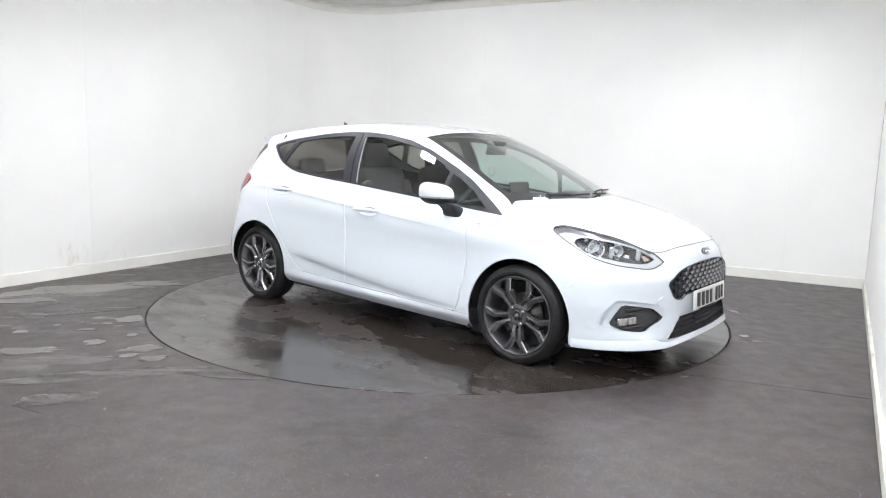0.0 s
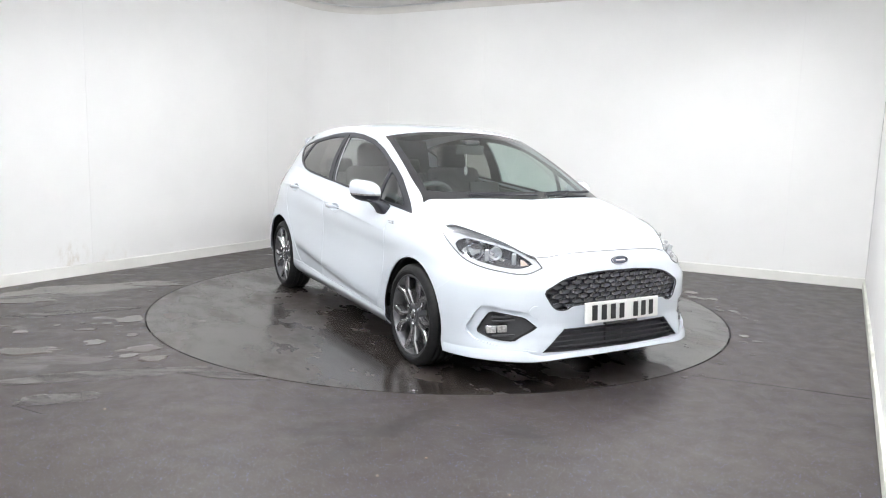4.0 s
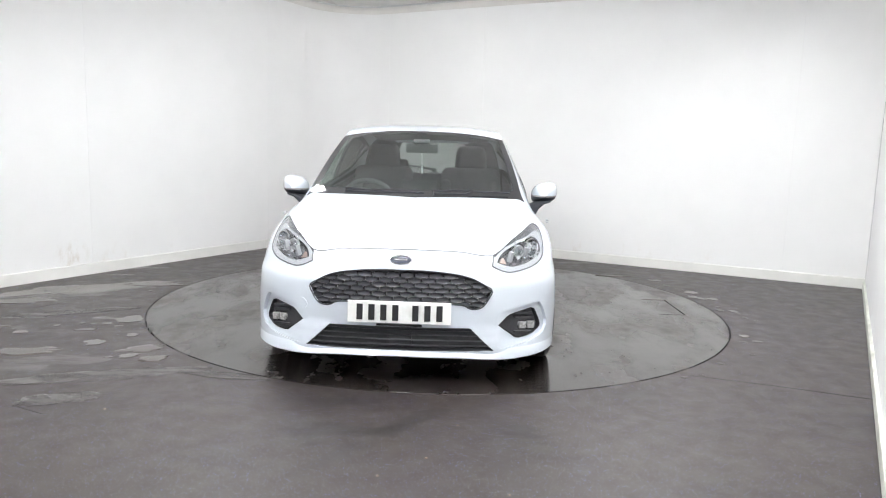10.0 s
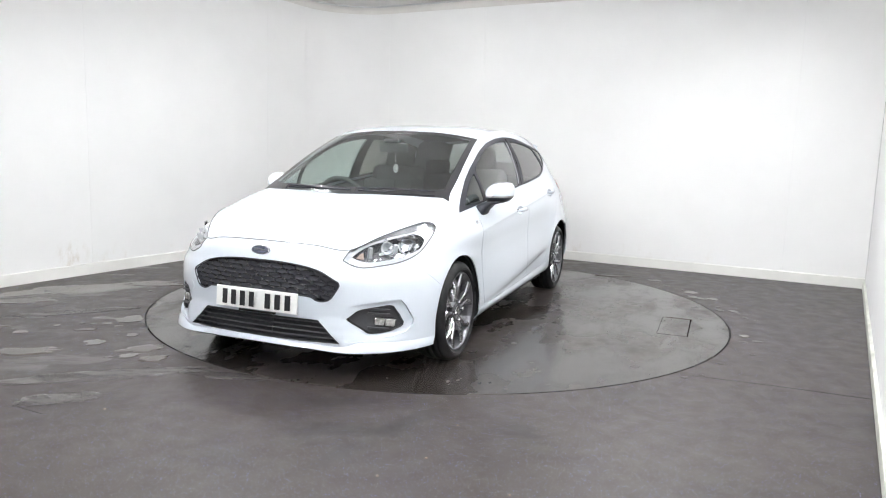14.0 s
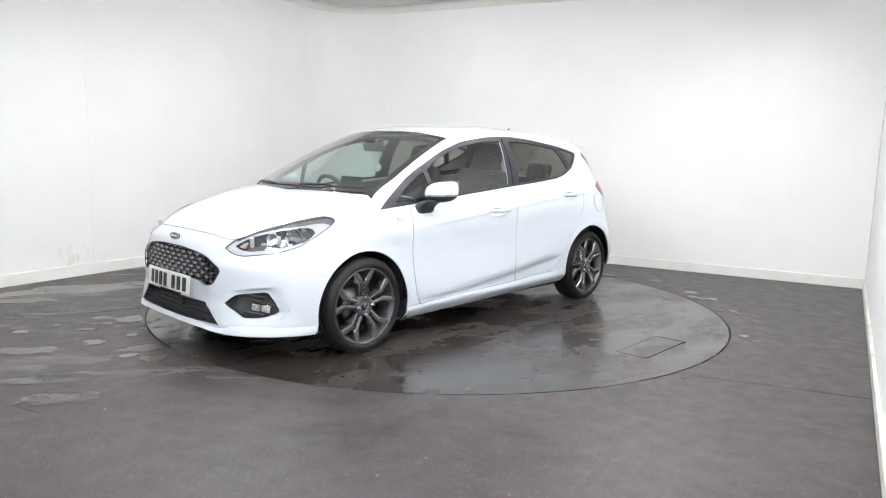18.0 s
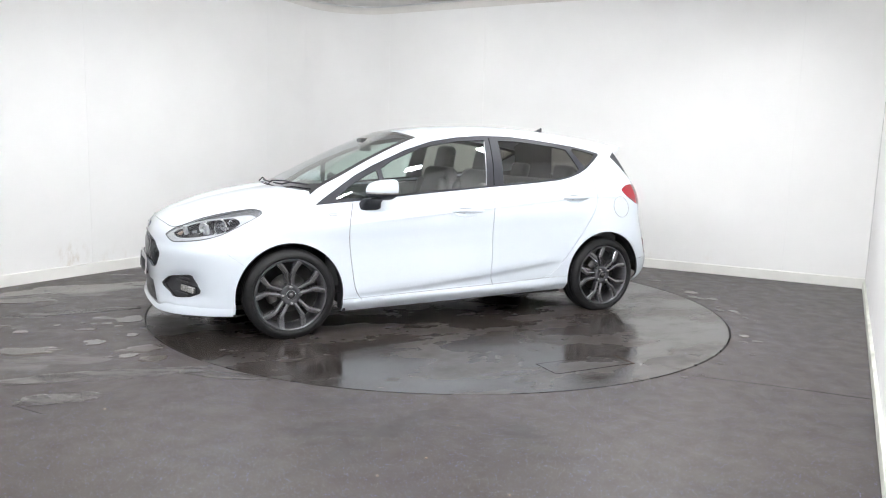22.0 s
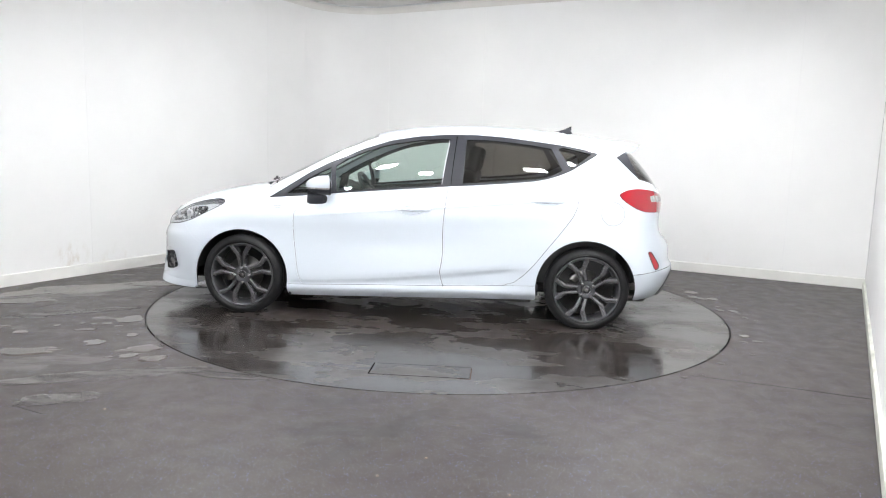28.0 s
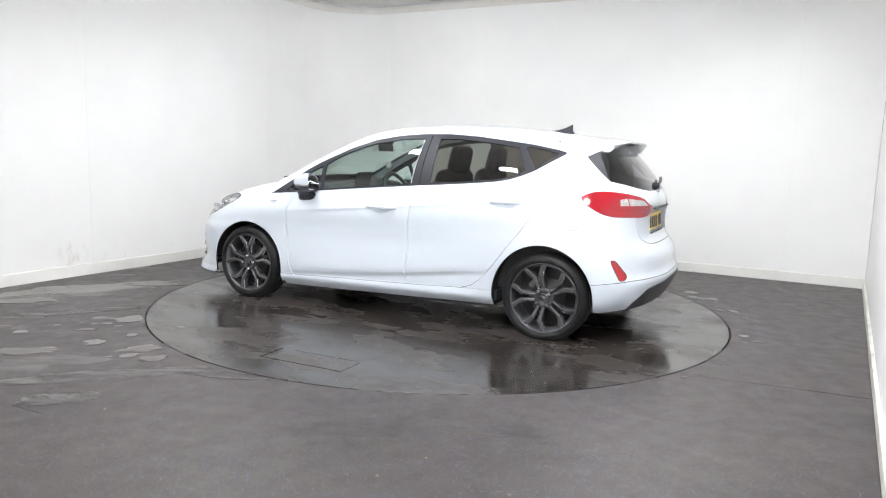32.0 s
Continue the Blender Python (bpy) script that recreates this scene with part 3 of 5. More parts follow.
part("hatch_edge", bm, M_GROOVE, hatch, "flat black strip drawn for the shadowed gap at the hatch edge")
bm = bmesh.new()
box(bm, -H_L / 2 - 0.010, -H_W / 2 + 0.02, -0.004, -H_L / 2 - 0.004, H_W / 2 + 0.006, 0.0008, 0.0, HATCH)
box(bm, -H_L / 2 - 0.004, H_W / 2 + 0.0048, -0.004, -H_L / 2 + 0.06, H_W / 2 + 0.011, 0.0008, 0.0, HATCH)
part("rust_mark", bm, M_RUST, hatch, "rust-brown mark at the corner")

# small puddles: place and half sizes
PUDDLES_RIGHT = ((2.31, .69, .063, .075), (2.30, .41, .047, .049), (2.40, .41, .047, .059), (2.26, .47, .056, .07), (2.29, -.04, .03, .034), (2.39, -.07, .04, .051),
                 (2.39, -.28, .019, .024), (2.44, -.37, .015, .023), (2.39, -.16, .019, .024), (2.14, -.86, .034, .044), (2.07, -1.02, .023, .024), (2.17, -1.0, .033, .03),
                 (1.99, -1.33, .018, .021), (1.71, -1.54, .023, .023), (1.39, -1.83, .021, .02), (1.45, -1.79, .016, .016), (1.51, -1.78, .019, .016), (2.32, .09, .02, .026),
                 (2.26, .79, .018, .033), (2.15, 1.26, .073, .049), (2.18, 1.0, .035, .046))
PUDDLES_LEFT = ((-2.10, -1.46, .061, .072), (-1.78, -1.71, .053, .058), (-2.14, -.87, .088, .11), (-2.14, -1.06, .026, .028), (-2.40, -1.02, .021, .022), (-2.32, -1.02, .025, .029),
                (-2.53, -1.09, .021, .021), (-2.75, -1.20, .013, .021), (-2.40, .08, .017, .032), (-1.88, -1.75, .023, .021), (-1.95, -1.27, .042, .045), (-2.24, -1.0, .032, .036), (-1.96, 1.18, .026, .043))
# wider films of water on the left, and streaks that tyres have dragged out: place, half sizes, turn
FILMS = ((-2.92, .12, .62, .20, 37), (-3.22, -.42, .26, .12, 18), (-2.48, .36, .28, .075, -2), (-2.42, -1.69, .21, .085, 14), (-1.76, -1.57, .13, .075, 40),
         (-2.66, -1.28, .05, .03, 10), (-2.88, -1.16, .06, .025, 20), (-2.30, -1.18, .07, .03, 25), (-1.62, -1.76, .09, .05, 30), (1.78, 1.46, .14, .05, -5))
TRACKS = ((-2.62, -.73, .50, .062, 29), (-1.76, -2.08, .52, .095, 19), (-1.80, -2.43, .18, .085, 20), (-1.15, -2.02, .26, .05, -12))
rnd = random.Random(11)


def puddle(x, y, rx, ry, turn, mat, rough, label, lift=0.0):
    """A thin flat sheet of water with a ragged edge."""
    waves = [(k, rough * rnd.uniform(.5, 1.0) / k ** .7, rnd.uniform(0, 6.28)) for k in (2, 3, 4, 5, 7, 9, 12, 16)]
    n = 64 if rx > .1 else 32
    c0, s0 = math.cos(radians(turn)), math.sin(radians(turn))
    rows = []
    for a in np.linspace(0, 2 * math.pi, n, endpoint=False):
        k = max(.25, 1 + sum(w * math.sin(f * a + p) for f, w, p in waves))
        u, v = rx * k * math.cos(a), ry * k * math.sin(a)
        px, py = u * c0 - v * s0, u * s0 + v * c0
        rows.append([(x + px * s, y + py * s, z) for s, z in ((.02, .0012 + lift), (.7, .0012 + lift), (.96, .0009 + lift), (1.0, -.0003))])
    bm = grid_bm(np.array(rows), close=True)
    bmesh.ops.holes_fill(bm, edges=[e for e in bm.edges if len(e.link_faces) == 1 and e.verts[0].co.z > 0.001])
    bmesh.ops.recalc_face_normals(bm, faces=bm.faces[:])
    tagged(part("puddle", bm, mat, smooth=60), label, "puddle", "puddles on the floor")


for x, y, rx, ry in PUDDLES_RIGHT + PUDDLES_LEFT:
    puddle(x, y, rx, ry, rnd.uniform(-20, 20), M_WET, .22, "small thin puddle drying on the vinyl floor")
for k, spot in enumerate(FILMS):
    puddle(*spot, M_FILM, .30, "wide shallow film of water on the vinyl floor", .0004 * (k + 1))
for k, spot in enumerate(TRACKS):
    puddle(*spot, M_TRACK, .16, "streaky wet tyre track on the vinyl floor", .0002 + .0004 * (k + 12))


# crumbs of grit on the near floor: place and size
for x, y, r in ((-.033, -2.971, .0045), (-.213, -3.135, .0040), (.275, -3.257, .0035), (-1.523, -2.544, .0045), (.10, -2.62, .0030)):
    bm = bmesh.new()
    bmesh.ops.create_icosphere(bm, subdivisions=2, radius=r, matrix=Matrix.Translation((x, y, r * .6)))
    for v in bm.verts:
        v.co.x += rnd.uniform(-.2, .2) * r
        v.co.y += rnd.uniform(-.2, .2) * r
        v.co.z = max(0.0, r * .6 + (v.co.z - r * .6) * .8)
    tagged(part("crumb", bm, M_GRIT, smooth=50), "pale crumb of grit lying on the vinyl floor", "grit", "crumbs of grit")


# ---- the car ----
# Car space: x forward, y to its left, z up, ground at 0.
car = new("hatchback_car")
tagged(car, "clean white five-door hatchback with gunmetal alloy wheels, on the turntable", "car")

# Rings round the body, from the middle of the nose along the left side to the middle of the tail.
RINGS = (
    [(2.045, 0, .192), (2.030, .30, .190), (1.985, .528, .184), (1.865, .690, .182), (1.625, .82, .178), (1.246, .83, .150),
     (.87, .80, .145), (.30, .80, .158), (-.24, .80, .173), (-.87, .80, .190), (-1.246, .82, .200), (-1.58, .78, .215),
     (-1.77, .62, .24), (-1.85, .35, .25), (-1.87, 0, .25)],
    [(2.056, 0, .214), (2.041, .30, .212), (1.998, .53, .208), (1.876, .698, .206), (1.63, .825, .210), (1.246, .848, .200),
     (.87, .845, .200), (.30, .845, .213), (-.24, .845, .228), (-.87, .845, .245), (-1.246, .86, .260), (-1.60, .825, .275),
     (-1.79, .655, .315), (-1.89, .36, .335), (-1.915, 0, .335)],
    [(2.048, 0, .300), (2.033, .30, .300), (1.985, .52, .300), (1.862, .69, .300), (1.64, .825, .300), (1.246, .850, .300),
     (.87, .848, .245), (.30, .850, .258), (-.24, .850, .275), (-.80, .850, .300), (-1.246, .86, .320), (-1.60, .838, .37),
     (-1.80, .668, .405), (-1.918, .37, .415), (-1.945, 0, .415)],
    [(2.06, 0, .420), (2.045, .30, .420), (1.975, .53, .410), (1.845, .70, .400), (1.64, .826, .400), (1.246, .855, .400),
     (.87, .850, .300), (.30, .852, .330), (-.24, .851, .365), (-.80, .849, .420), (-1.246, .868, .440), (-1.60, .835, .455),
     (-1.775, .670, .465), (-1.893, .375, .470), (-1.920, 0, .470)],
    [(2.06, 0, .560), (2.04, .30, .555), (1.965, .53, .550), (1.83, .70, .550), (1.63, .815, .550), (1.246, .855, .560),
     (.87, .838, .530), (.30, .835, .540), (-.24, .836, .560), (-.80, .845, .590), (-1.246, .868, .600), (-1.56, .828, .60),
     (-1.748, .675, .585), (-1.877, .39, .572), (-1.914, 0, .566)],
    [(2.02, 0, .680), (2.00, .30, .672), (1.92, .52, .650), (1.78, .68, .645), (1.58, .785, .670), (1.246, .832, .730),
     (.87, .838, .735), (.30, .840, .765), (-.24, .842, .800), (-.80, .835, .840), (-1.246, .82, .860), (-1.53, .762, .88),
     (-1.69, .652, .90), (-1.795, .40, .92), (-1.818, 0, .925)],
    [(1.985, 0, .722), (1.962, .30, .714), (1.900, .455, .692), (1.750, .567, .756), (1.545, .668, .810), (1.246, .745, .842),
     (.87, .752, .858), (.30, .758, .911), (-.24, .757, .961), (-.80, .745, 1.010), (-1.246, .715, 1.06), (-1.50, .66, 1.07),
     (-1.65, .585, 1.043), (-1.765, .36, 1.000), (-1.790, 0, .990)],
)
NS = 132
# the tailgate runs almost upright between bumper and lamps
WAIST = [tuple(.62 * p + .38 * q for p, q in zip(a, b)) for a, b in zip(RINGS[4][:11], RINGS[5][:11])]
WAIST += [(-1.545, .797, .74), (-1.715, .668, .70), (-1.802, .40, .69), (-1.822, 0, .685)]
RINGS = RINGS[:5] + (WAIST,) + RINGS[5:]
cols = np.array([spl(r, NS, u_only=True) for r in RINGS])          # ring, station, xyz


def flank_crease(x):
    """Height of the crease low on the doors."""
    return np.interp(x, (-1.9, -1.25, -.80, -.24, .30, .87, 1.25, 2.1), (.50, .47, .425, .356, .300, .262, .27, .30))


def shoulder_crease(x):
    """Height of the crease through the door handles."""
    return np.clip(.806 - .093 * x, .62, .90)


def column(c):
    """A body section from sill to belt with sample rows that lie exactly on both creases."""
    d = spl(c, 260)
    k1 = int(np.argmin(np.abs(d[:, 2] - flank_crease(d[:, 0]))))
    k2 = int(np.argmin(np.abs(d[:, 2] - shoulder_crease(d[:, 0]))))
    k1 = min(max(k1, 20), 200)
    k2 = min(max(k2, k1 + 20), 245)
    up = np.linspace(0, 1, 25)[:-1]
    rows = np.concatenate([k1 * (1 - (1 - np.linspace(0, 1, 17)[:-1]) ** 1.3), k1 + (k2 - k1) * (1 - (1 - up) ** 1.9), np.linspace(k2, 259, 18)])
    return np.stack([np.interp(rows, np.arange(260), d[:, k]) for k in range(3)], 1)


body_pts = np.array([column(cols[:, i]) for i in range(NS)])       # station, height, xyz
body_pts[0, :, 1] = body_pts[-1, :, 1] = 0.0
_x, _y, _z = body_pts[:, :, 0], body_pts[:, :, 1], body_pts[:, :, 2]
# shoulder crease: the door turns in below it; flank crease: a scooped band below it
_fade = np.clip((.95 - _x) / .45, 0, 1) * np.clip((_x + 1.50) / .35, 0, 1) * (_y > .5)
_d = _z - shoulder_crease(_x)
_in = .013 * np.exp(-np.abs(_d) / .16) * (1 - np.exp(-np.abs(_d) / .022))
body_pts[:, :, 1] -= _fade * np.where(_d < 0, _in, 0)
_fade = np.clip((.93 - _x) / .12, 0, 1) * np.clip((_x + .86) / .22, 0, 1) * (_y > .5)
_d = flank_crease(_x) - _z
_deep = .4 + .6 * np.clip((.75 - _x) / .9, 0, 1)
body_pts[:, :, 1] -= _fade * np.where(_d > 0, .014 * _deep * np.clip(_d / .030, 0, 1) * np.clip((_z - .228 + .018 * _x) / .04, 0, 1), 0)
# ledge across the bumper from the fog lamps to the lower intake
_led = np.clip((_x - 1.80) / .06, 0, 1) * np.clip((_y - .30) / .03, 0, 1) * np.clip((.56 - _y) / .03, 0, 1)
body_pts[:, :, 0] += .008 * _led * np.clip((.347 - _z) / .012, 0, 1) * np.clip((_z - .205) / .06, 0, 1)
lower = grid_bm(body_pts)
bmesh.ops.recalc_face_normals(lower, faces=lower.faces[:])
belt = body_pts[:, -1]

FRONT = lambda c: c.x > 1.5
REAR = lambda c: c.x < -1.4
SIDE = lambda c: c.y > 0.3


def circle(cx, cz, r, n=40, a0=0.0, a1=360.0):
    return [(cx + r * math.cos(radians(a)), cz + r * math.sin(radians(a))) for a in np.linspace(a0, a1, n, endpoint=a1 - a0 < 360)]


def smooth_poly(pts, n=40):
    return [tuple(p) for p in spl(list(pts) + [pts[0]], n + 1)[:-1]]


# inner dark shell behind all joints
liner = shifted(lower, -0.022)
ARCH_F, ARCH_R, ARCH_RAD = (1.25, .272), (-1.232, .287), .346
GRILLE = [(0, .626), (.12, .625), (.225, .617), (.30, .606), (.365, .588), (.42, .560), (.466, .528), (.448, .488), (.42, .448), (.385, .436),
          (.35, .440), (.325, .455), (.29, .460), (0, .460)]
LOWER_GRILLE = [(0, .338), (.20, .338), (.358, .337), (.42, .277), (.482, .220), (.30, .217), (0, .216)]
FOG = [(.500, .348), (.552, .392), (.575, .400), (.640, .411), (.688, .418), (.705, .411), (.728, .365), (.744, .322), (.742, .306), (.732, .297), (.700, .281), (.66, .275), (.62, .273), (.600, .277)]
for bmx in (lower, liner):
    for c in (ARCH_F, ARCH_R):
        arch = circle(*c, ARCH_RAD, 32, -8, 188)
        arch = [(c[0] + ARCH_RAD * 1.02, -0.05)] + arch + [(c[0] - ARCH_RAD * 1.02, -0.05)]
        cut_out(bmx, arch, "xz", SIDE).free()
    for outline in (GRILLE, LOWER_GRILLE, FOG):
        p = cut_out(bmx, [(y + (-0.002 if y == 0 else 0), z) for y, z in outline], "yz", FRONT)
        if bmx is lower:
            if outline is GRILLE:
                grille_piece = p
            elif outline is LOWER_GRILLE:
                lower_piece = p
            else:
                fog_piece = p
        else:
            p.free()

# lamps
HEAD = smooth_poly([(-1.058, .648), (-1.014, .624), (-.968, .613), (-.865, .620), (-.746, .637), (-.645, .668), (-.578, .708), (-.490, .774), (-.470, .802),
                    (-.498, .816), (-.569, .822), (-.703, .806), (-.871, .757), (-.990, .704), (-1.035, .672)], 48)
head_piece = cut_diagonal(lower, HEAD, 1, lambda c: c.x > 1.2)
cut_diagonal(liner, HEAD, 1, lambda c: c.x > 1.2).free()
TAIL = smooth_poly([(-.489, .951), (-.520, .969), (-.566, .985), (-.630, .992), (-.747, .984), (-.863, .966), (-.951, .944), (-1.013, .908), (-1.085, .884),
                    (-1.03, .845), (-.952, .828), (-.787, .832), (-.633, .841), (-.571, .862), (-.506, .911)], 48)
tail_piece = cut_diagonal(lower, TAIL, -1, lambda c: c.x < -1.2)
REFL = smooth_poly([(-.628, .556), (-.638, .563), (-.657, .560), (-.701, .515), (-.742, .466), (-.738, .447), (-.690, .436), (-.668, .468), (-.645, .512)], 24)
refl_piece = cut_diagonal(lower, REFL, -1, lambda c: c.x < -1.2)
# recess for the rear plate, raised surround of the fog recess
RECESS = [(-.01, .880), (.27, .878), (.322, .836), (.316, .72), (.29, .700), (-.01, .700)]
recess_piece = cut_out(lower, RECESS, "yz", REAR)
cut_out(liner, RECESS, "yz", REAR).free()
SURROUND = [(.505, .410), (.545, .421), (.622, .434), (.699, .446), (.729, .441), (.749, .409), (.776, .333), (.774, .303), (.752, .270), (.674, .248), (.556, .233), (.515, .228), (.500, .240), (.485, .300), (.482, .350)]
surround_piece = cut_out(lower, SURROUND, "yz", FRONT)
# hollows behind the door handles
CUPS = [(cx, cz, cut_out(lower, [(cx + .088 * math.cos(a), cz + .030 * math.sin(a)) for a in np.linspace(0, 2 * math.pi, 28, endpoint=False)], "xz", SIDE))
        for cx, cz in ((.005, .798), (-.945, .886))]

# panel joints, drawn from the side or from the front and rear
GAP = 0.004
JOINTS_XZ = (
    [(.775, .225), (.815, .280), (.844, .453), (.862, .640), (.855, .760), (.83, .82), (.806, .90)],
    [(-.234, .262), (-.207, .363), (-.217, .433), (-.223, .494), (-.221, .697), (-.235, .865), (-.245, 1.0)],
    [(-.660, .291), (-.700, .298), (-.767, .339), (-.863, .437), (-.956, .561), (-1.086, .734), (-1.135, .81), (-1.155, .86), (-1.165, .95), (-1.16, 1.09)],
    [(.95, .230), (.80, .234), (.30, .252), (-.24, .269), (-.689, .290), (-.93, .30)],
    [(1.49, .455), (1.56, .50), (1.64, .56), (1.75, .66)],
)
for k, ln in enumerate(JOINTS_XZ):
    cut_out(lower, strip(spl(ln, 14), (GAP, GAP, GAP * 0.8, 0.0025, 0.0008)[k]), "xz", SIDE).free()
cut_out(lower, strip([(-1.50, .402), (-1.62, .412), (-1.80, .432), (-2.0, .44)], 0.004), "xz", REAR).free()
# tailgate edge
cut_out(lower, strip(spl([(.545, 1.08), (.56, .98), (.555, .84), (.50, .70), (.42, .655), (.2, .64), (-.01, .638)], 22), GAP), "yz", REAR).free()

# split the shell into its panels
panels = []
for isl in islands(lower):
    n = len(isl)
    c = sum((f.calc_center_median() * f.calc_area() for f in isl), Vector()) / max(1e-9, sum(f.calc_area() for f in isl))
    panels.append((n, c, isl))
panels.sort(key=lambda p: -p[0])


def panel_name(c):
    if c.x > 1.62:
        return "front_bumper"
    if c.x > 0.84:
        return "front_wing"
    if c.z < 0.27 and c.x > -0.9:
        return "sill"
    if c.x > -0.235:
        return "front_door"
    if c.x > -0.93:
        return "rear_door"
    return "tailgate" if c.y < 0.42 and c.z > 0.6 else "rear_quarter" if c.z > 0.45 else "rear_bumper"


PANELS = {}
for n, c, isl in panels:
    if n < 4:
        continue
    pc = take(lower, isl)
    touches = any(abs(v.co.y) < 1e-4 for v in pc.verts)
    nm = panel_name(c)
    if touches:
        part(nm, whole(pc), M_PAINT, car, smooth=38, solid=0.006)
    else:
        m2 = mirrored(pc)
        PANELS.setdefault(nm, []).append(part(nm, pc, M_PAINT, car, smooth=38, solid=0.006))
        PANELS[nm].append(part(nm, m2, M_PAINT, car, smooth=38, solid=0.006))
lower.free()
part("inner_shell", whole(liner), M_DARK, car, smooth=60)


# bonnet, windscreen, roof, tail glass
def at_x(line, x):
    """The point of a ring line at a place along the car, on the way along the side."""
    k = np.argmin(np.abs(line[:, 0] - x) + (line[:, 1] < 0.2) * 9)
    return k


k_nose, k_cowl = at_x(belt, 1.845), at_x(belt, 1.15)
b_front = spl(belt[:k_nose + 1], 24)
b_side = spl(belt[k_nose:k_cowl + 1], 30)
b_mid = spl([tuple(belt[0]), (1.88, 0, .776), (1.787, 0, .806), (1.672, 0, .843), (1.558, 0, .871), (1.422, 0, .902), (1.235, 0, .937)], 30)
b_rear = spl([(1.235, 0, .937), (1.205, .30, .937), (1.14, .56, .932), (1.085, .665, .926), (1.105, .712, .890), tuple(belt[k_cowl])], 24)
hood = coons(b_front, b_rear, b_mid, b_side)
u = np.linspace(0, 1, hood.shape[0])[:, None] * np.ones(hood.shape[1])
hood[:, :, 2] += 0.008 * np.sin(np.pi * u) * np.linspace(0, 1, hood.shape[1])[None, :] ** 0.5
# raised centre of the bonnet
hood[:, 1:-1, 2] += 0.004 * np.clip((0.42 - np.abs(hood[:, 1:-1, 1])) / 0.08, 0, 1) * np.sin(np.pi * np.linspace(0, 1, hood.shape[1]))[None, 1:-1]
bm = grid_bm(hood)
bmesh.ops.recalc_face_normals(bm, faces=bm.faces[:])
bonnet = part("bonnet", whole(bm), M_PAINT, car, smooth=50, solid=0.006)
# gap where the bonnet meets the bumper, drawn as a thin dark tube
bm = bmesh.new()
tube(bm, [(x + .001, y, z + .002) for x, y, z in b_front], .0019, 6)
part("bonnet_shut_line", whole(bm), M_SHUTLINE, bonnet, "thin grey tube drawn for the gap along the front edge", smooth=60)

RAIL = [(1.15, .745, .842), (1.065, .682, .930), (.85, .652, 1.048), (.60, .618, 1.178), (.275, .574, 1.316), (.05, .562, 1.366), (-.30, .552, 1.388),
        (-.70, .545, 1.380), (-1.10, .53, 1.350), (-1.47, .50, 1.305)]
rail = spl(RAIL, 70)
k_b0, k_b1 = at_x(belt, 1.15), at_x(belt, -1.60)
gh_base = spl(belt[k_b0:k_b1 + 1], 70)
v = np.linspace(0, 1, 26)[None, :, None]
gh = gh_base[:, None] * (1 - v) + rail[:, None] * v
hgt = np.linalg.norm(rail - gh_base, axis=1)
gh[:, :, 1] += (0.030 * (hgt / 0.45))[:, None] * np.sin(np.pi * v[:, :, 0]) 
side = grid_bm(gh)
bmesh.ops.recalc_face_normals(side, faces=side.faces[:])
DLO = ([(1.072, .848), (.987, .905), (.78, 1.041), (.643, 1.113), (.393, 1.222), (.187, 1.288), (-.02, 1.323), (-.225, 1.340), (-.43, 1.342), (-.635, 1.330),
        (-.84, 1.308), (-1.044, 1.284), (-1.207, 1.256), (-1.285, 1.238)]
       + [(-1.296, 1.226), (-1.21, 1.172), (-1.115, 1.112), (-1.038, 1.076), (-.94, 1.043), (-.842, 1.024), (-.643, 1.004), (-.443, .986), (-.242, .971), (-.04, .952), (.163, .934), (.367, .915),
          (.613, .891), (.839, .868)])
frame_piece = cut_out(side, DLO, "xz")
GLASS_F = [(.570, .908), (.590, 1.090), (.50, 1.147), (.383, 1.197), (.28, 1.235), (.179, 1.260), (-.025, 1.294), (-.14, 1.303), (-.240, 1.306), (-.198, .980), (.2, .946)]
GLASS_S = [(.93, .885), (.80, .985), (.69, 1.048), (.625, 1.078), (.600, .905), (.72, .893)]
GLASS_R = [(-.345, .995), (-.358, 1.306), (-.5, 1.307), (-.634, 1.298), (-.836, 1.278), (-.965, 1.257), (-1.045, 1.108), (-.988, 1.074), (-.92, 1.053), (-.848, 1.040), (-.6, 1.016)]
GLASS_Q = [(-1.012, 1.256), (-1.04, 1.268), (-1.15, 1.249), (-1.246, 1.226), (-1.18, 1.175), (-1.105, 1.122)]
wy = np.array([[v.co.x, v.co.z, v.co.y] for v in frame_piece.verts])


def frame_y(x, z):
    return float(wy[np.argmin((wy[:, 0] - x) ** 2 + (wy[:, 1] - z) ** 2), 2])


for s_ in (1, -1):
    bm = bmesh.new()
    tube(bm, [(x, s_ * (frame_y(x, z) + .002), z) for x, z in ((-.196, .985), (-.205, 1.06), (-.214, 1.14), (-.224, 1.22), (-.233, 1.295))], .0032, 6)
    part("glass_edge", bm, M_EMBLEM, car, "pale polished edge of the door glass", smooth=60)
    bm = bmesh.new()
    tube(bm, [(x, s_ * frame_y(x, z), z) for x, z in ((-.262, .985), (-.267, 1.06), (-.273, 1.14), (-.279, 1.22), (-.286, 1.325))], .0030, 6)
    part("pillar_gap", bm, M_GROOVE, car, "black gap between the door frames", smooth=60)
for poly, nm, mt, lb in ((GLASS_F, "front_window", M_GLASS, "lightly tinted window glass"), (GLASS_S, "corner_window", M_GLASS, ""),
                         (GLASS_R, "rear_window", M_PRIVACY, "dark privacy glass"), (GLASS_Q, "quarter_window", M_PRIVACY, "dark privacy glass")):
    g = shifted(cut_out(frame_piece, poly, "xz"), -0.004)
    g2 = mirrored(g)
    for gg in (g, g2):
        part(nm, gg, mt, car, lb, smooth=60)
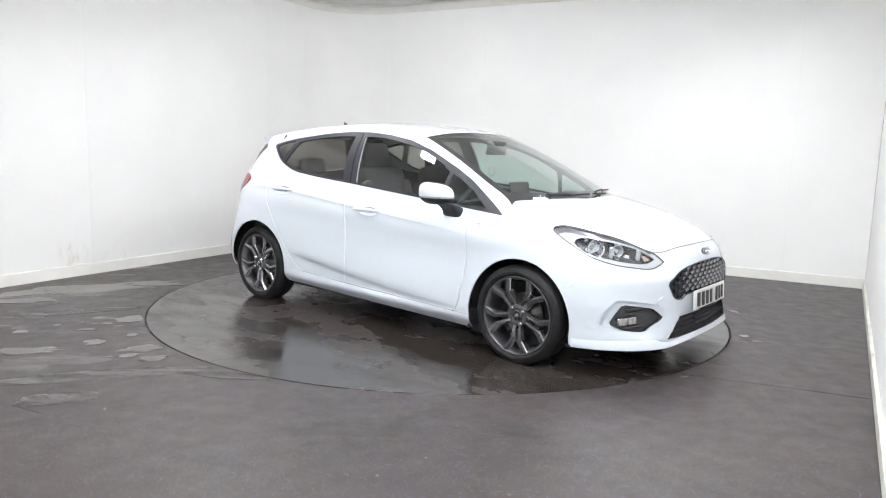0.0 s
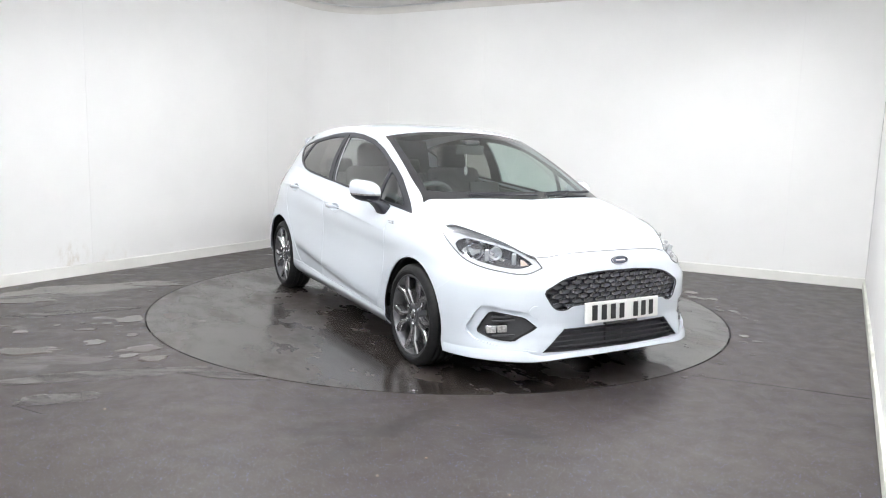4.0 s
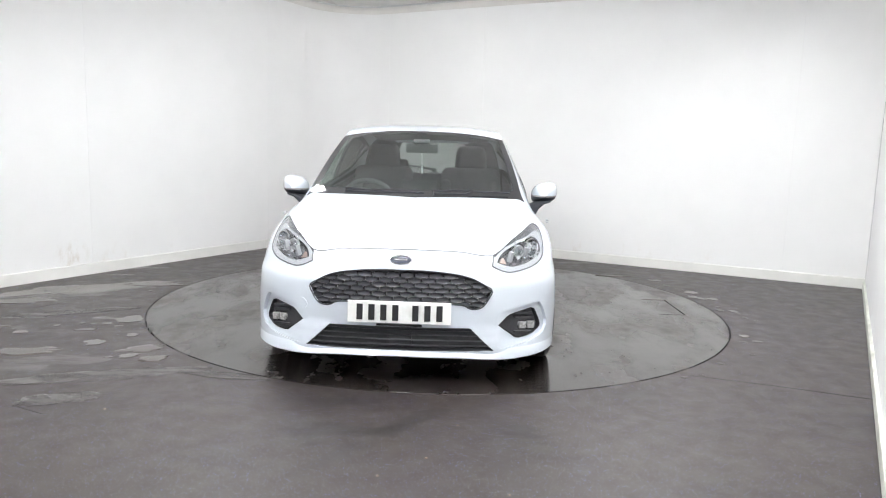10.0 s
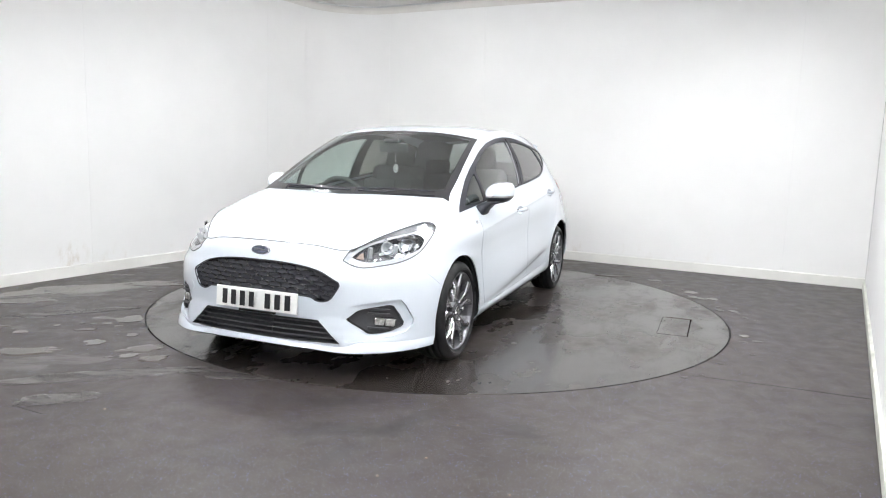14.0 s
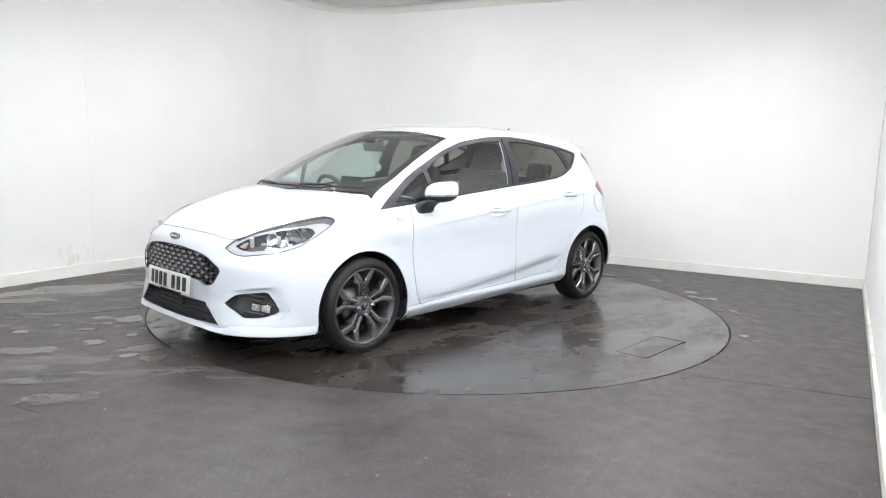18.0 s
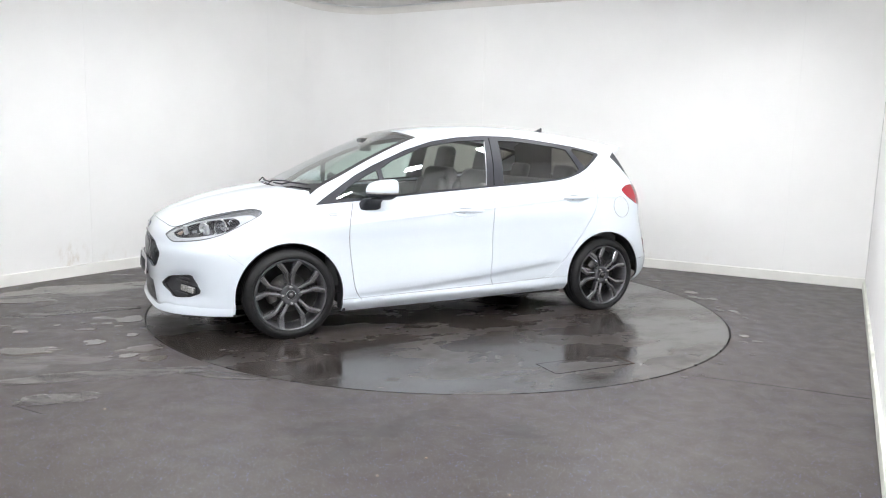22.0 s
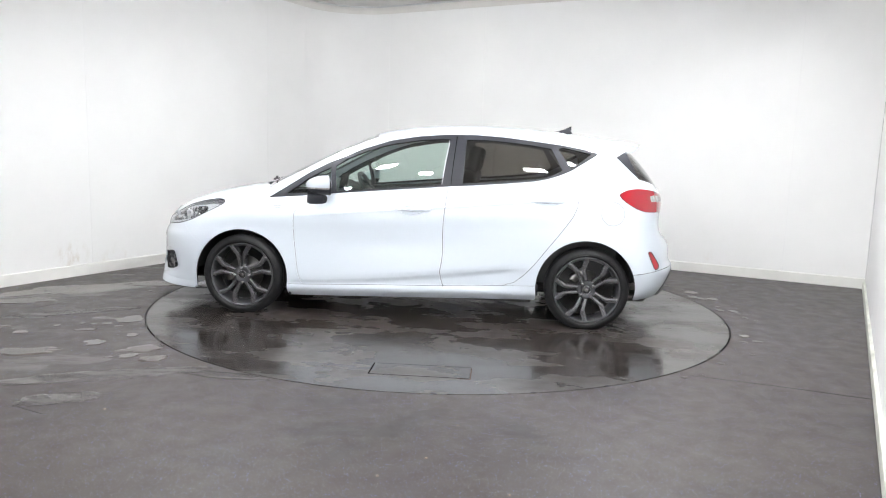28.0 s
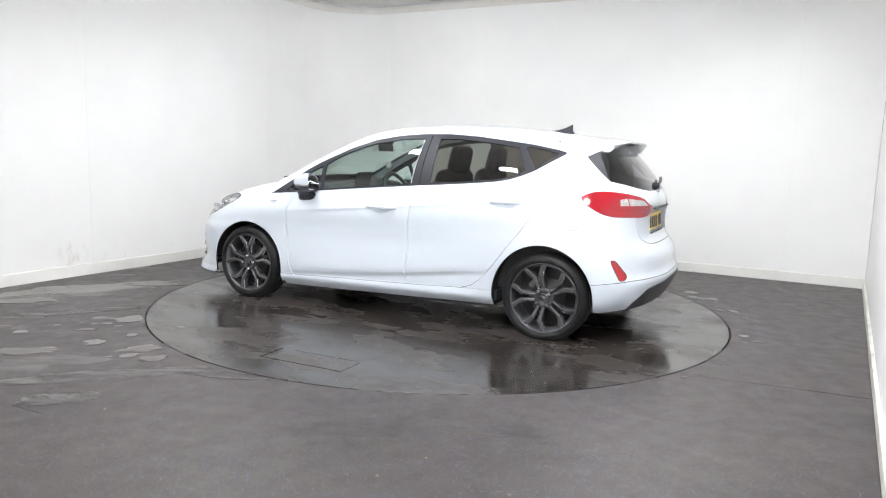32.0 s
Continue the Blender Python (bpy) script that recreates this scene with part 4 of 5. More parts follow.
fin_piece = cut_out(side, [(-1.426, 1.211), (-1.479, 1.161), (-1.534, 1.109), (-1.590, 1.060), (-1.62, 1.02), (-1.75, 1.02), (-1.70, 1.262), (-1.51, 1.258)], "xz", lambda c: c.x < -1.3)
pair_fin = (fin_piece, mirrored(fin_piece))
for fp_ in pair_fin:
    part("tail_window_fin", fp_, M_TRIM, car, "gloss black fin beside the tail glass", smooth=60, solid=0.004)
for nm, pc, mt, th in (("window_frame", frame_piece, M_TRIM, 0.012), ("roof_side", side, M_PAINT, 0.006)):
    m2 = mirrored(pc)
    part(nm, pc, mt, car, smooth=40, solid=th)
    part(nm, m2, mt, car, smooth=40, solid=th)

ws_base = spl([(1.225, 0, .932), (1.195, .30, .932), (1.12, .56, .932), (1.065, .682, .930)], 24)
ws_top = spl([(.325, 0, 1.358), (.318, .25, 1.354), (.300, .45, 1.336), (.275, .574, 1.316)], 24)
ws_mid = spl([(1.225, 0, .932), (.95, 0, 1.078), (.65, 0, 1.220), (.325, 0, 1.358)], 30)
k0 = int(np.argmin(np.abs(rail[:, 0] - 1.065)))
k1 = int(np.argmin(np.abs(rail[:, 0] - .275)))
ws_edge = spl(rail[k0:k1 + 1], 30)
ws = coons(ws_base, ws_top, ws_mid, ws_edge)
bm = grid_bm(ws)
bmesh.ops.recalc_face_normals(bm, faces=bm.faces[:])
cut = cut_out(bm, [(1.145, -.01), (1.12, .30), (1.05, .54), (1.0, .622), (.34, .54), (.335, .42), (.352, .25), (.358, -.01)], "xy")
part("windscreen", whole(cut), M_SCREEN, car, "lightly tinted windscreen", smooth=60)
part("windscreen_border", whole(bm), M_GLOSS, car, "black printed edge of the windscreen", smooth=60)

rf_mid = spl([(.325, 0, 1.358), (.26, 0, 1.370), (.03, 0, 1.402), (-.20, 0, 1.420), (-.43, 0, 1.428), (-.61, 0, 1.425), (-.884, 0, 1.404), (-1.111, 0, 1.380), (-1.338, 0, 1.354), (-1.50, 0, 1.336)], 50)
rf_rear = spl([(-1.50, 0, 1.336), (-1.50, .25, 1.330), (-1.47, .50, 1.305)], 24)
rf_edge = spl(rail[k1:], 50)
rf = coons(ws_top, rf_rear, rf_mid, rf_edge)
uu = np.linspace(0, 1, rf.shape[0])[:, None]
rf[:, :, 2] += 0.002 * np.sin(np.pi * uu ** 1.6) * np.sin(np.pi * np.linspace(0, 1, rf.shape[1]))[None, :]
bm = grid_bm(rf)
bmesh.ops.recalc_face_normals(bm, faces=bm.faces[:])
part("roof", whole(bm), M_PAINT, car, smooth=50, solid=0.006)

# tail glass between the roof's end and the tailgate
k_r = at_x(belt, -1.60)
rg_base = spl(belt[k_r:][::-1], 24)
rg_top = spl([(-1.50, 0, 1.318), (-1.50, .25, 1.314), tuple(rail[-1])], 24)
rg_mid = spl([tuple(belt[-1]), (-1.66, 0, 1.18), (-1.50, 0, 1.318)], 20)
rg_side = spl(gh[-1], 20)
rg = coons(rg_base, rg_top, rg_mid, rg_side)
bm = grid_bm(rg)
bmesh.ops.recalc_face_normals(bm, faces=bm.faces[:])
cheek = cut_out(bm, [(.62, 1.226), (.56, 1.243), (.47, 1.268), (.36, 1.290), (.25, 1.300), (-.01, 1.304), (-.01, 1.40), (.62, 1.40)], "yz")
part("spoiler_cheek", whole(shifted(cheek, 0.004)), M_PAINT, car, "white panel below the spoiler", smooth=60, solid=0.008)
part("tail_window", whole(bm), M_TAILGLASS, car, "dark tailgate glass", smooth=60)
# roof spoiler
sp = np.array([[(-1.40, y * .50, 1.346 - .040 * y * y), (-1.52, y * .508, 1.343 - .038 * y * y), (-1.60 + .05 * y ** 4, y * .515, 1.330 - .035 * y * y),
                (-1.640 + .05 * y ** 4, y * .515, 1.322 - .030 * y * y), (-1.630 + .06 * y ** 4, y * .512, 1.308 - .050 * y ** 4), (-1.55, y * .508, 1.300 - .056 * y ** 4), (-1.46, y * .50, 1.300 - .056 * y ** 4)]
               for y in np.linspace(-1, 1, 33)])
bm = grid_bm(np.concatenate([sp, sp[:, :1]], 1))
bmesh.ops.remove_doubles(bm, verts=bm.verts[:], dist=1e-5)
bmesh.ops.holes_fill(bm, edges=[e for e in bm.edges if len(e.link_faces) == 1])
bmesh.ops.recalc_face_normals(bm, faces=bm.faces[:])
part("roof_spoiler", bm, M_PAINT, car, smooth=40)


# ---- car details ----
def surf(bm, i, j, k):
    """Looks up coordinate k of a sheet at given coordinates i, j."""
    A = np.array([[v.co[i], v.co[j], v.co[k]] for v in bm.verts])

    def f(a, b):
        d = (A[:, 0] - a) ** 2 + (A[:, 1] - b) ** 2
        n = np.argsort(d)[:4]
        w = 1 / (d[n] + 1e-6)
        return float((A[n, 2] * w).sum() / w.sum())
    return f


def well(piece, depth, skip=None, fade=None):
    """An open tray as deep as depth behind an opening."""
    b = shifted(piece, -0.001)
    low = shifted(piece, -depth)
    if fade:
        for v, q in zip(low.verts, piece.verts):
            v.co = q.co.lerp(v.co, fade(q.co))
    bmesh.ops.recalc_face_normals(b, faces=b.faces[:])
    out = low.copy()
    low.free()
    out.verts.ensure_lookup_table()
    b.verts.ensure_lookup_table()
    rim = [e for e in b.edges if len(e.link_faces) == 1]
    made = {}
    for e in rim:
        if all(abs(v.co.y) < 0.003 for v in e.verts) or (skip and all(skip(v.co) for v in e.verts)):
            continue
        vs = []
        for v in e.verts:
            if v.index not in made:
                made[v.index] = out.verts.new(v.co)
            vs.append(made[v.index])
        out.verts.ensure_lookup_table()
        p, q = out.verts[e.verts[0].index], out.verts[e.verts[1].index]
        try:
            out.faces.new((vs[0], vs[1], q, p))
        except ValueError:
            pass
    b.free()
    bmesh.ops.recalc_face_normals(out, faces=out.faces[:])
    return out


def pair(name, bm, mat, label="", smooth=40, solid=0.0, parent=None):
    """The same part on both sides of the car. Returns the left and the right one."""
    m2 = mirrored(bm)
    p1, p2 = parent if parent else (car, car)
    return part(name, bm, mat, p1, label, smooth, solid), part(name, m2, mat, p2, label, smooth, solid)


# grille with honeycomb bars
gx = surf(grille_piece, 1, 2, 0)
bm = bmesh.new()
CW, CH = 0.072, 0.0235
for r in range(-2, 13):
    for c in range(-12, 13):
        y = (c + 0.5 * (r % 2)) * CW
        z = 0.435 + r * CH
        if not (inside(GRILLE, abs(y) + 0.004, z) or inside(GRILLE, max(0.001, abs(y) - 0.002), z)):
            continue
        x = gx(abs(y), min(max(z, .44), .62)) - 0.012
        ring_o, ring_i, ring_b = [], [], []
        for a in range(6):
            q = radians(60 * a + 30)
            ring_o.append(bm.verts.new((x - 0.014, y + CW * 0.57 * math.cos(q), z + CH * 0.68 * math.sin(q))))
            ring_i.append(bm.verts.new((x, y + CW * 0.50 * math.cos(q), z + CH * 0.60 * math.sin(q))))
            ring_b.append(bm.verts.new((x - 0.0034, y + CW * 0.36 * math.cos(q), z + CH * 0.36 * math.sin(q))))
        for a in range(6):
            b2 = (a + 1) % 6
            bm.faces.new((ring_o[a], ring_o[b2], ring_i[b2], ring_i[a]))
            bm.faces.new((ring_i[a], ring_i[b2], ring_b[b2], ring_b[a]))
        bm.faces.new(ring_b)
bmesh.ops.recalc_face_normals(bm, faces=bm.faces[:])
tray = well(grille_piece, 0.045)
grille = part("grille", whole(tray), M_GRILLE, car, "black honeycomb grille", smooth=40)
part("honeycomb", bm, M_GRILLE, grille, "glossy dark honeycomb bars", smooth=50)
bm = bmesh.new()
edge = [(gx(abs(y), z) + 0.002, y, z) for y, z in [(p[0], p[1]) for p in GRILLE] + [(-p[0], p[1]) for p in GRILLE[::-1]]]
tube(bm, spl(edge + [edge[0]], 120), 0.0034, 6)
part("grille_surround", bm, M_TRIM, grille, "black grille edge", smooth=60)

lx = surf(lower_piece, 1, 2, 0)
intake = part("lower_intake", whole(well(lower_piece, 0.045)), M_RECESS, car, "black lower air intake", smooth=40)
for z in (.242, .268, .294, .320):
    bm = bmesh.new()
    half = .355 + (.338 - z) * 1.0
    rows = [[(lx(abs(y), z) - .018, y, z - .004), (lx(abs(y), z) - .006, y, z), (lx(abs(y), z) - .018, y, z + .004), (lx(abs(y), z) - .03, y, z)] for y in np.linspace(-half, half, 17)]
    P = np.array(rows).transpose(1, 0, 2)
    grid_bm(P, bm, close=True)
    bmesh.ops.recalc_face_normals(bm, faces=bm.faces[:])
    part("slat", bm, M_RECESS, intake)
bm = bmesh.new()
box(bm, 1.990, -.062, .224, 2.016, .062, .334, .006)
part("sensor_cover", bm, M_RECESS, intake, "flat black sensor cover")

# white lip along the bottom of the front bumper
bm = bmesh.new()
rim0 = np.array([p for p in cols[1] if p[0] > 1.60])
turn_ = np.gradient(rim0[:, :2], axis=0)
turn_ /= np.linalg.norm(turn_, axis=1)[:, None]
rows = []
for (x, y, z), (tx, ty) in zip(rim0, turn_):
    nx, ny = ty, -tx
    if nx * x + ny * y < 0:
        nx, ny = -nx, -ny
    zb = float(np.interp(y, (0, .30, .53, .70, .82), (.188, .184, .174, .172, .168)))
    f = min(1.0, max(0.0, (x - 1.60) / .25))
    h = .028 + .030 * min(1.0, max(0.0, (y - .48) / .08))
    rows.append([(x + nx * o * f + nx * b, y + ny * o * f + ny * b, zz) for o, b, zz in (
        (.0, -.003, zb + h), (.003, .001, zb + h * .8), (.0085, .002, zb + h * .35), (.0105, .003, zb + .004), (.008, .002, zb), (.0, -.05, zb - .001))])
P = np.array(rows)
P[0, :, 1] = 0.0
grid_bm(P, bm)
bmesh.ops.recalc_face_normals(bm, faces=bm.faces[:])
part("front_splitter", whole(bm), M_PAINT, car, "white lip under the front bumper", smooth=28, solid=0.003)
bm = bmesh.new()
grid_bm(np.array([[(x - .014, y * .985, z + .002), (x - .018, y * .98, z - .009), (x - .10, y * .92, z - .012)] for x, y, z in P[:, 4]]), bm)
bmesh.ops.recalc_face_normals(bm, faces=bm.faces[:])
part("undertray_edge", whole(bm), M_DARK, car, "black undertray edge", smooth=40, solid=0.003)

# number plates: plain sheets with bars
def plate(name, m, mat, label):
    bm = bmesh.new()
    box(bm, -.003, -.26, -.0555, .003, .26, .0555, .0025)
    for v in bm.verts:
        v.co = m @ Vector((v.co.x - 0.22 * v.co.y ** 2, v.co.y, v.co.z))
    ob = part(name, bm, mat, car, label)
    for k, y in enumerate((-.198, -.138, -.078, -.018, .082, .142, .202)):
        bm = bmesh.new()
        box(bm, .0, -.0155, -.0395, .0042, .0155, .0395)
        for v in bm.verts:
            yy = v.co.y + y
            v.co = m @ Vector((v.co.x - 0.22 * yy * yy, yy, v.co.z))
        part("bar", bm, M_INK, ob)
    return ob


fp = plate("front_number_plate", pose(2.083, 0, .4165, 0, -4, 0), M_PLATE_W, "white plate with plain dark bars")
bm = bmesh.new()
box(bm, 2.052, -.115, .344, 2.070, .115, .356, .002)
part("plate_bracket", bm, M_GLOSS, car, "black bracket under the plate")
part("plate_recess", whole(well(recess_piece, 0.050)), M_PAINT, car, "white recess round the rear plate", smooth=30)
bm = bmesh.new()
box(bm, -1.835, -.262, .868, -1.800, .262, .881, .004)
part("tailgate_grip", bm, M_TRIM, car, "black grip above the rear plate")
plate("rear_number_plate", pose(-1.800, 0, .774, 0, -5, 180), M_PLATE_Y, "yellow plate with plain dark bars")


def badge(name, m, w, h):
    bm = lathe([(0, .006), (.6, .0055), (.86, .004), (1.0, .002), (1.0, -.006)], 40, axis="x")
    for v in bm.verts:
        v.co = m @ Vector((v.co.x, v.co.y * w, v.co.z * h))
    ob = part(name, bm, M_BLUE, car, "dark blue oval badge", smooth=40)
    bm = bmesh.new()
    tube(bm, [m @ Vector((.0035, w * .95 * math.cos(a), h * .93 * math.sin(a))) for a in np.linspace(0, 2 * math.pi, 49)], .0024, 6)
    part("rim", bm, M_CHROME, ob, "chrome rim", smooth=60)
    bm = bmesh.new()
    box(bm, .0045, -w * .55, -h * .16, .0068, w * .55, h * .16, .0008, m)
    part("bar", bm, M_CHROME, ob, "chrome bar")


badge("front_badge", pose(2.026, 0, .676, 0, -16, 0), .058, .0235)
badge("rear_badge", pose(-1.792, 0, .985, 0, -14, 180), .052, .021)

# head lamps
hy = surf(head_piece, 0, 2, 1)
BROW = [(-1.12, .68), (-.994, .683), (-.945, .705), (-.899, .724), (-.792, .750), (-.651, .769), (-.575, .783), (-.530, .784), (-.500, .775), (-.480, .760), (-.44, .74), (-.40, .90), (-1.12, .90)]
CAVITY = smooth_poly([(-1.008, .660), (-.967, .685), (-.899, .713), (-.799, .737), (-.710, .753), (-.618, .762), (-.572, .738), (-.618, .690), (-.764, .654), (-.857, .640), (-.950, .638)], 36)
AMBER = [(-.985, .662), (-.958, .681), (-.940, .685), (-.948, .655)]


def rim_line(sheet):
    """The edge of a sheet as one closed line of points."""
    nxt = {}
    for e in sheet.edges:
        if len(e.link_faces) == 1:
            p, q = e.verts
            nxt.setdefault(p, []).append(q)
            nxt.setdefault(q, []).append(p)
    start = next(iter(nxt))
    line, prev, at = [start.co.copy()], None, start
    while True:
        step = [v for v in nxt[at] if v is not prev]
        if not step or step[0] is start or len(line) > 2000:
            break
        prev, at = at, step[0]
        line.append(at.co.copy())
    return line


hl = pair("headlamp", well(head_piece, 0.085), M_CAVITY, "clear headlamp with silver inside", 40)
inner = shifted(head_piece, -0.010)
brow_piece = cut_diagonal(inner, BROW, 1)
cavity_piece = cut_diagonal(inner, CAVITY, 1)
amber_piece = cavity_piece.copy()
pair("brow", brow_piece, M_BROW, "smooth grey upper strip", 60, 0.003, hl)
pair("light_guide", inner, M_GUIDE, "silver-grey daytime light guide", 60, 0.003, hl)
pair("housing", well(cavity_piece, 0.045), M_CAVITY, "grey inner housing", 40, 0.0, hl)
cavity_piece.free()
amb = shifted(cut_diagonal(amber_piece, AMBER, 1), -0.010)
amber_piece.free()
pair("indicator", amb, M_AMBER, "pale amber indicator", 40, 0.004, hl)
bm = bmesh.new()
edge = rim_line(head_piece)
tube(bm, spl([tuple(p) for p in edge[::2]] + [tuple(edge[0])], 140), .0034, 6)
pair("gasket", bm, M_BROW, "grey lamp edge", 60, 0.0, hl)
way = Vector((.80, .60, .02)).normalized()
rot = way.to_track_quat("Y", "Z").to_matrix().to_4x4()
for x, y, z, rr, nm in ((1.672, .696, .708, .040, "projector"), (1.765, .622, .698, .027, "reflector_bowl")):
    m = Matrix.Translation(Vector((x, y, z)) - way * .040) @ rot
    bm = lathe([(rr * 1.30, .016), (rr * 1.26, .022), (rr * 1.12, .020), (rr * 1.02, .006), (rr * .8, -.010), (0.0005, -.016)], 32)
    bmesh.ops.transform(bm, verts=bm.verts[:], matrix=m)
    bowl = pair(nm, bm, M_CHROME if nm == "projector" else M_SILVER, "bright lamp bowl", 40, 0.0, hl)
    bm = lathe([(rr * .78, -.006), (rr * .74, .008), (rr * .52, .018), (rr * .26, .023), (0.0005, .024)], 28)
    bmesh.ops.transform(bm, verts=bm.verts[:], matrix=m)
    pair("bulb_lens", bm, M_LENS, "glassy bulb lens", 60, 0.0, hl)
for (x, y, z, h, ry) in ((1.845, .566, .682, .058, 16), (1.727, .655, .690, .060, 12)):
    bm = bmesh.new()
    box(bm, -.014, -.016, -h / 2, .010, .004, h / 2, .003, Matrix.Translation((x, y, z)) @ pose(0, 0, 0, 0, ry, 48))
    pair("divider", bm, M_GUIDE, "white divider", None, 0.0, hl)
for k, (x, z) in enumerate(((1.800, .672), (1.765, .664), (1.730, .733), (1.69, .664), (1.660, .742), (1.74, .700), (1.62, .700), (1.60, .740), (1.58, .760), (1.635, .672))):
    bm = bmesh.new()
    box(bm, -.015, -.010, -.010, .015, .004, .010, .003, Matrix.Translation((x, hy(x, z) - .026, z)) @ pose(0, 0, 0, (18, -12, 6)[k % 3], 14 + 9 * (k % 4), -40))
    pair("reflector_facet", bm, M_CHROME, "", None, 0.0, hl)
pair("lens", shifted(head_piece, 0.001), M_LENS, "clear lens", 60, 0.0, hl)

# fog lamps in their recesses, with a raised moulding round them
fx = surf(fog_piece, 1, 2, 0)
fog = pair("fog_recess", well(shifted(fog_piece, -0.010), 0.026), M_RECESS, "black fog lamp recess", 35)
mf = Matrix.Translation((fx(.655, .324) - .044, .655, .324)) @ pose(0, 0, 0, -7, 0, 36)
bm = bmesh.new()
box(bm, -.03, -.060, -.025, .006, .060, .025, .010, mf, 3)
fl_ = pair("fog_lamp", bm, M_CAVITY, "clear fog lamp", 40, 0.0, fog)
for y0, y1 in ((-.054, -.004), (.002, .052)):
    bm = bmesh.new()
    box(bm, .002, y0, -.019, .012, y1, .019, .006, mf, 3)
    pair("fog_lens", bm, M_CLEAR, "bright faceted lens", 40, 0.0, fl_)
for z0, dz in ((.394, .005), (.372, .004), (.296, .004)):
    bm = bmesh.new()
    box(bm, -.01, -.058, -dz, .010, .058, dz, .002, Matrix.Translation((fx(.635, z0) - .030, .635, z0)) @ pose(0, 0, 0, -5, 0, 33))
    pair("fin", bm, M_RECESS, "", None, 0.0, fog)
near_fog = [(.652 + (y - .652) * 1.06, .345 + (z - .345) * 1.06) for y, z in FOG]
pair("fog_surround", well(surround_piece, 0.017, lambda c: inside(near_fog, c.y, c.z), lambda c: 0.001 + 0.999 * min(1, max(0, (c.y - .51) / .09))), M_PAINT, "white stepped surround of the fog lamp", 30)

# tail lamps and reflectors
tl_piece = shifted(tail_piece, 0.003)
clear = cut_diagonal(tl_piece, [(-.722, .944), (-.779, .951), (-.945, .934), (-1.000, .900), (-.717, .906)], -1)
slot = cut_diagonal(clear, [(-.782, .96), (-.790, .96), (-.796, .89), (-.788, .89)], -1)
tl = pair("tail_lamp", tl_piece, M_RED, "red tail lamp", 40, 0.02)
pair("reversing_lens", clear, M_CLEAR, "clear reversing lens", 40, 0.01, tl)
pair("divider", slot, M_RED, "", 40, 0.01, tl)
bm = bmesh.new()
edge = rim_line(tail_piece)
tube(bm, spl([tuple(p) for p in edge[::2]] + [tuple(edge[0])], 120), .0026, 6)
pair("gasket", bm, M_DARKRED, "dark lamp edge", 60, 0.0, tl)
pair("rear_reflector", shifted(refl_piece, -0.002), M_REDLIT, "red bumper reflector", 40, 0.01)
bm = bmesh.new()
edge = rim_line(refl_piece)
tube(bm, spl([tuple(p) for p in edge] + [tuple(edge[0])], 60), .0030, 6)
pair("reflector_rim", bm, M_DARKRED, "dark reflector edge", 60)

# cowl, wipers
bm = bmesh.new()
rows = []
for a, b in zip(b_rear, spl(ws_base, 24)):
    rows.append([(a[0] + .012, a[1], a[2] - .016), ((a[0] + b[0]) / 2 + .004, (a[1] + b[1]) / 2, (a[2] + b[2]) / 2 - .014), (b[0] - .02, b[1], b[2] + .004)])
grid_bm(np.array(rows), bm)
bmesh.ops.recalc_face_normals(bm, faces=bm.faces[:])
part("cowl", whole(bm), M_TRIM, car, "black plastic cowl", smooth=50)


def on_glass(s, w):
    """A point on the windscreen: s from middle to edge (negative: right side), w from base to top."""
    i, j = min(len(ws) - 1, int(round(abs(s) * (len(ws) - 1)))), int(round(w * (ws.shape[1] - 1)))
    p = ws[i, j]
    return Vector((p[0] + .010, p[1] * (1 if s >= 0 else -1), p[2] + .016))


for s0, s1, w0, w1 in ((-.62, .10, .03, .045), (.16, .86, .03, .075)):
    bm = bmesh.new()
    tube(bm, [on_glass(s0 + (s1 - s0) * k / 10, w0 + (w1 - w0) * k / 10) for k in range(11)], .006, 6)
    wp = part("wiper", bm, M_TRIM, car, "black windscreen wiper", smooth=60)
    bm = bmesh.new()
    a = on_glass(s0, w0)
    b = on_glass((s0 + s1) / 2, (w0 + w1) / 2)
    tube(bm, [a + Vector((.04, 0, -.012)), a + Vector((.012, 0, .014)), (a + b) / 2 + Vector((.006, 0, .012)), b + Vector((.004, 0, .006))], .0055, 6)
    part("arm", bm, M_TRIM, wp, smooth=60)
bm = bmesh.new()
tube(bm, spl([(-1.790, .02, 1.020), (-1.785, -.12, 1.045), (-1.755, -.32, 1.066)], 8), .012, 6)
rw = part("rear_wiper", bm, M_TRIM, car, "black tail glass wiper", smooth=60)
bm = lathe([(.0, .02), (.02, .018), (.026, .0), (.028, -.02)], 16, axis="x")
bmesh.ops.transform(bm, verts=bm.verts[:], matrix=pose(-1.784, 0, 1.018, 0, 0, 180))
part("pivot", bm, M_TRIM, rw, smooth=50)

# aerial
P = []
for k, (x, z0, h, w) in enumerate(((-.985, 1.392, .004, .006), (-1.04, 1.388, .014, .018), (-1.09, 1.383, .034, .022), (-1.125, 1.379, .055, .018), (-1.148, 1.378, .066, .010), (-1.145, 1.376, .030, .018), (-1.165, 1.375, .004, .014))):
    P.append([(x, -w, z0 - .006), (x, -w * .85, z0 + h * .3), (x, -w * .3, z0 + h * .85), (x, 0, z0 + h), (x, w * .3, z0 + h * .85), (x, w * .85, z0 + h * .3), (x, w, z0 - .006)])
bm = grid_bm(np.array(P))
bmesh.ops.recalc_face_normals(bm, faces=bm.faces[:])
part("shark_fin_aerial", bm, M_TRIM, car, "dark grey shark fin aerial", smooth=45)

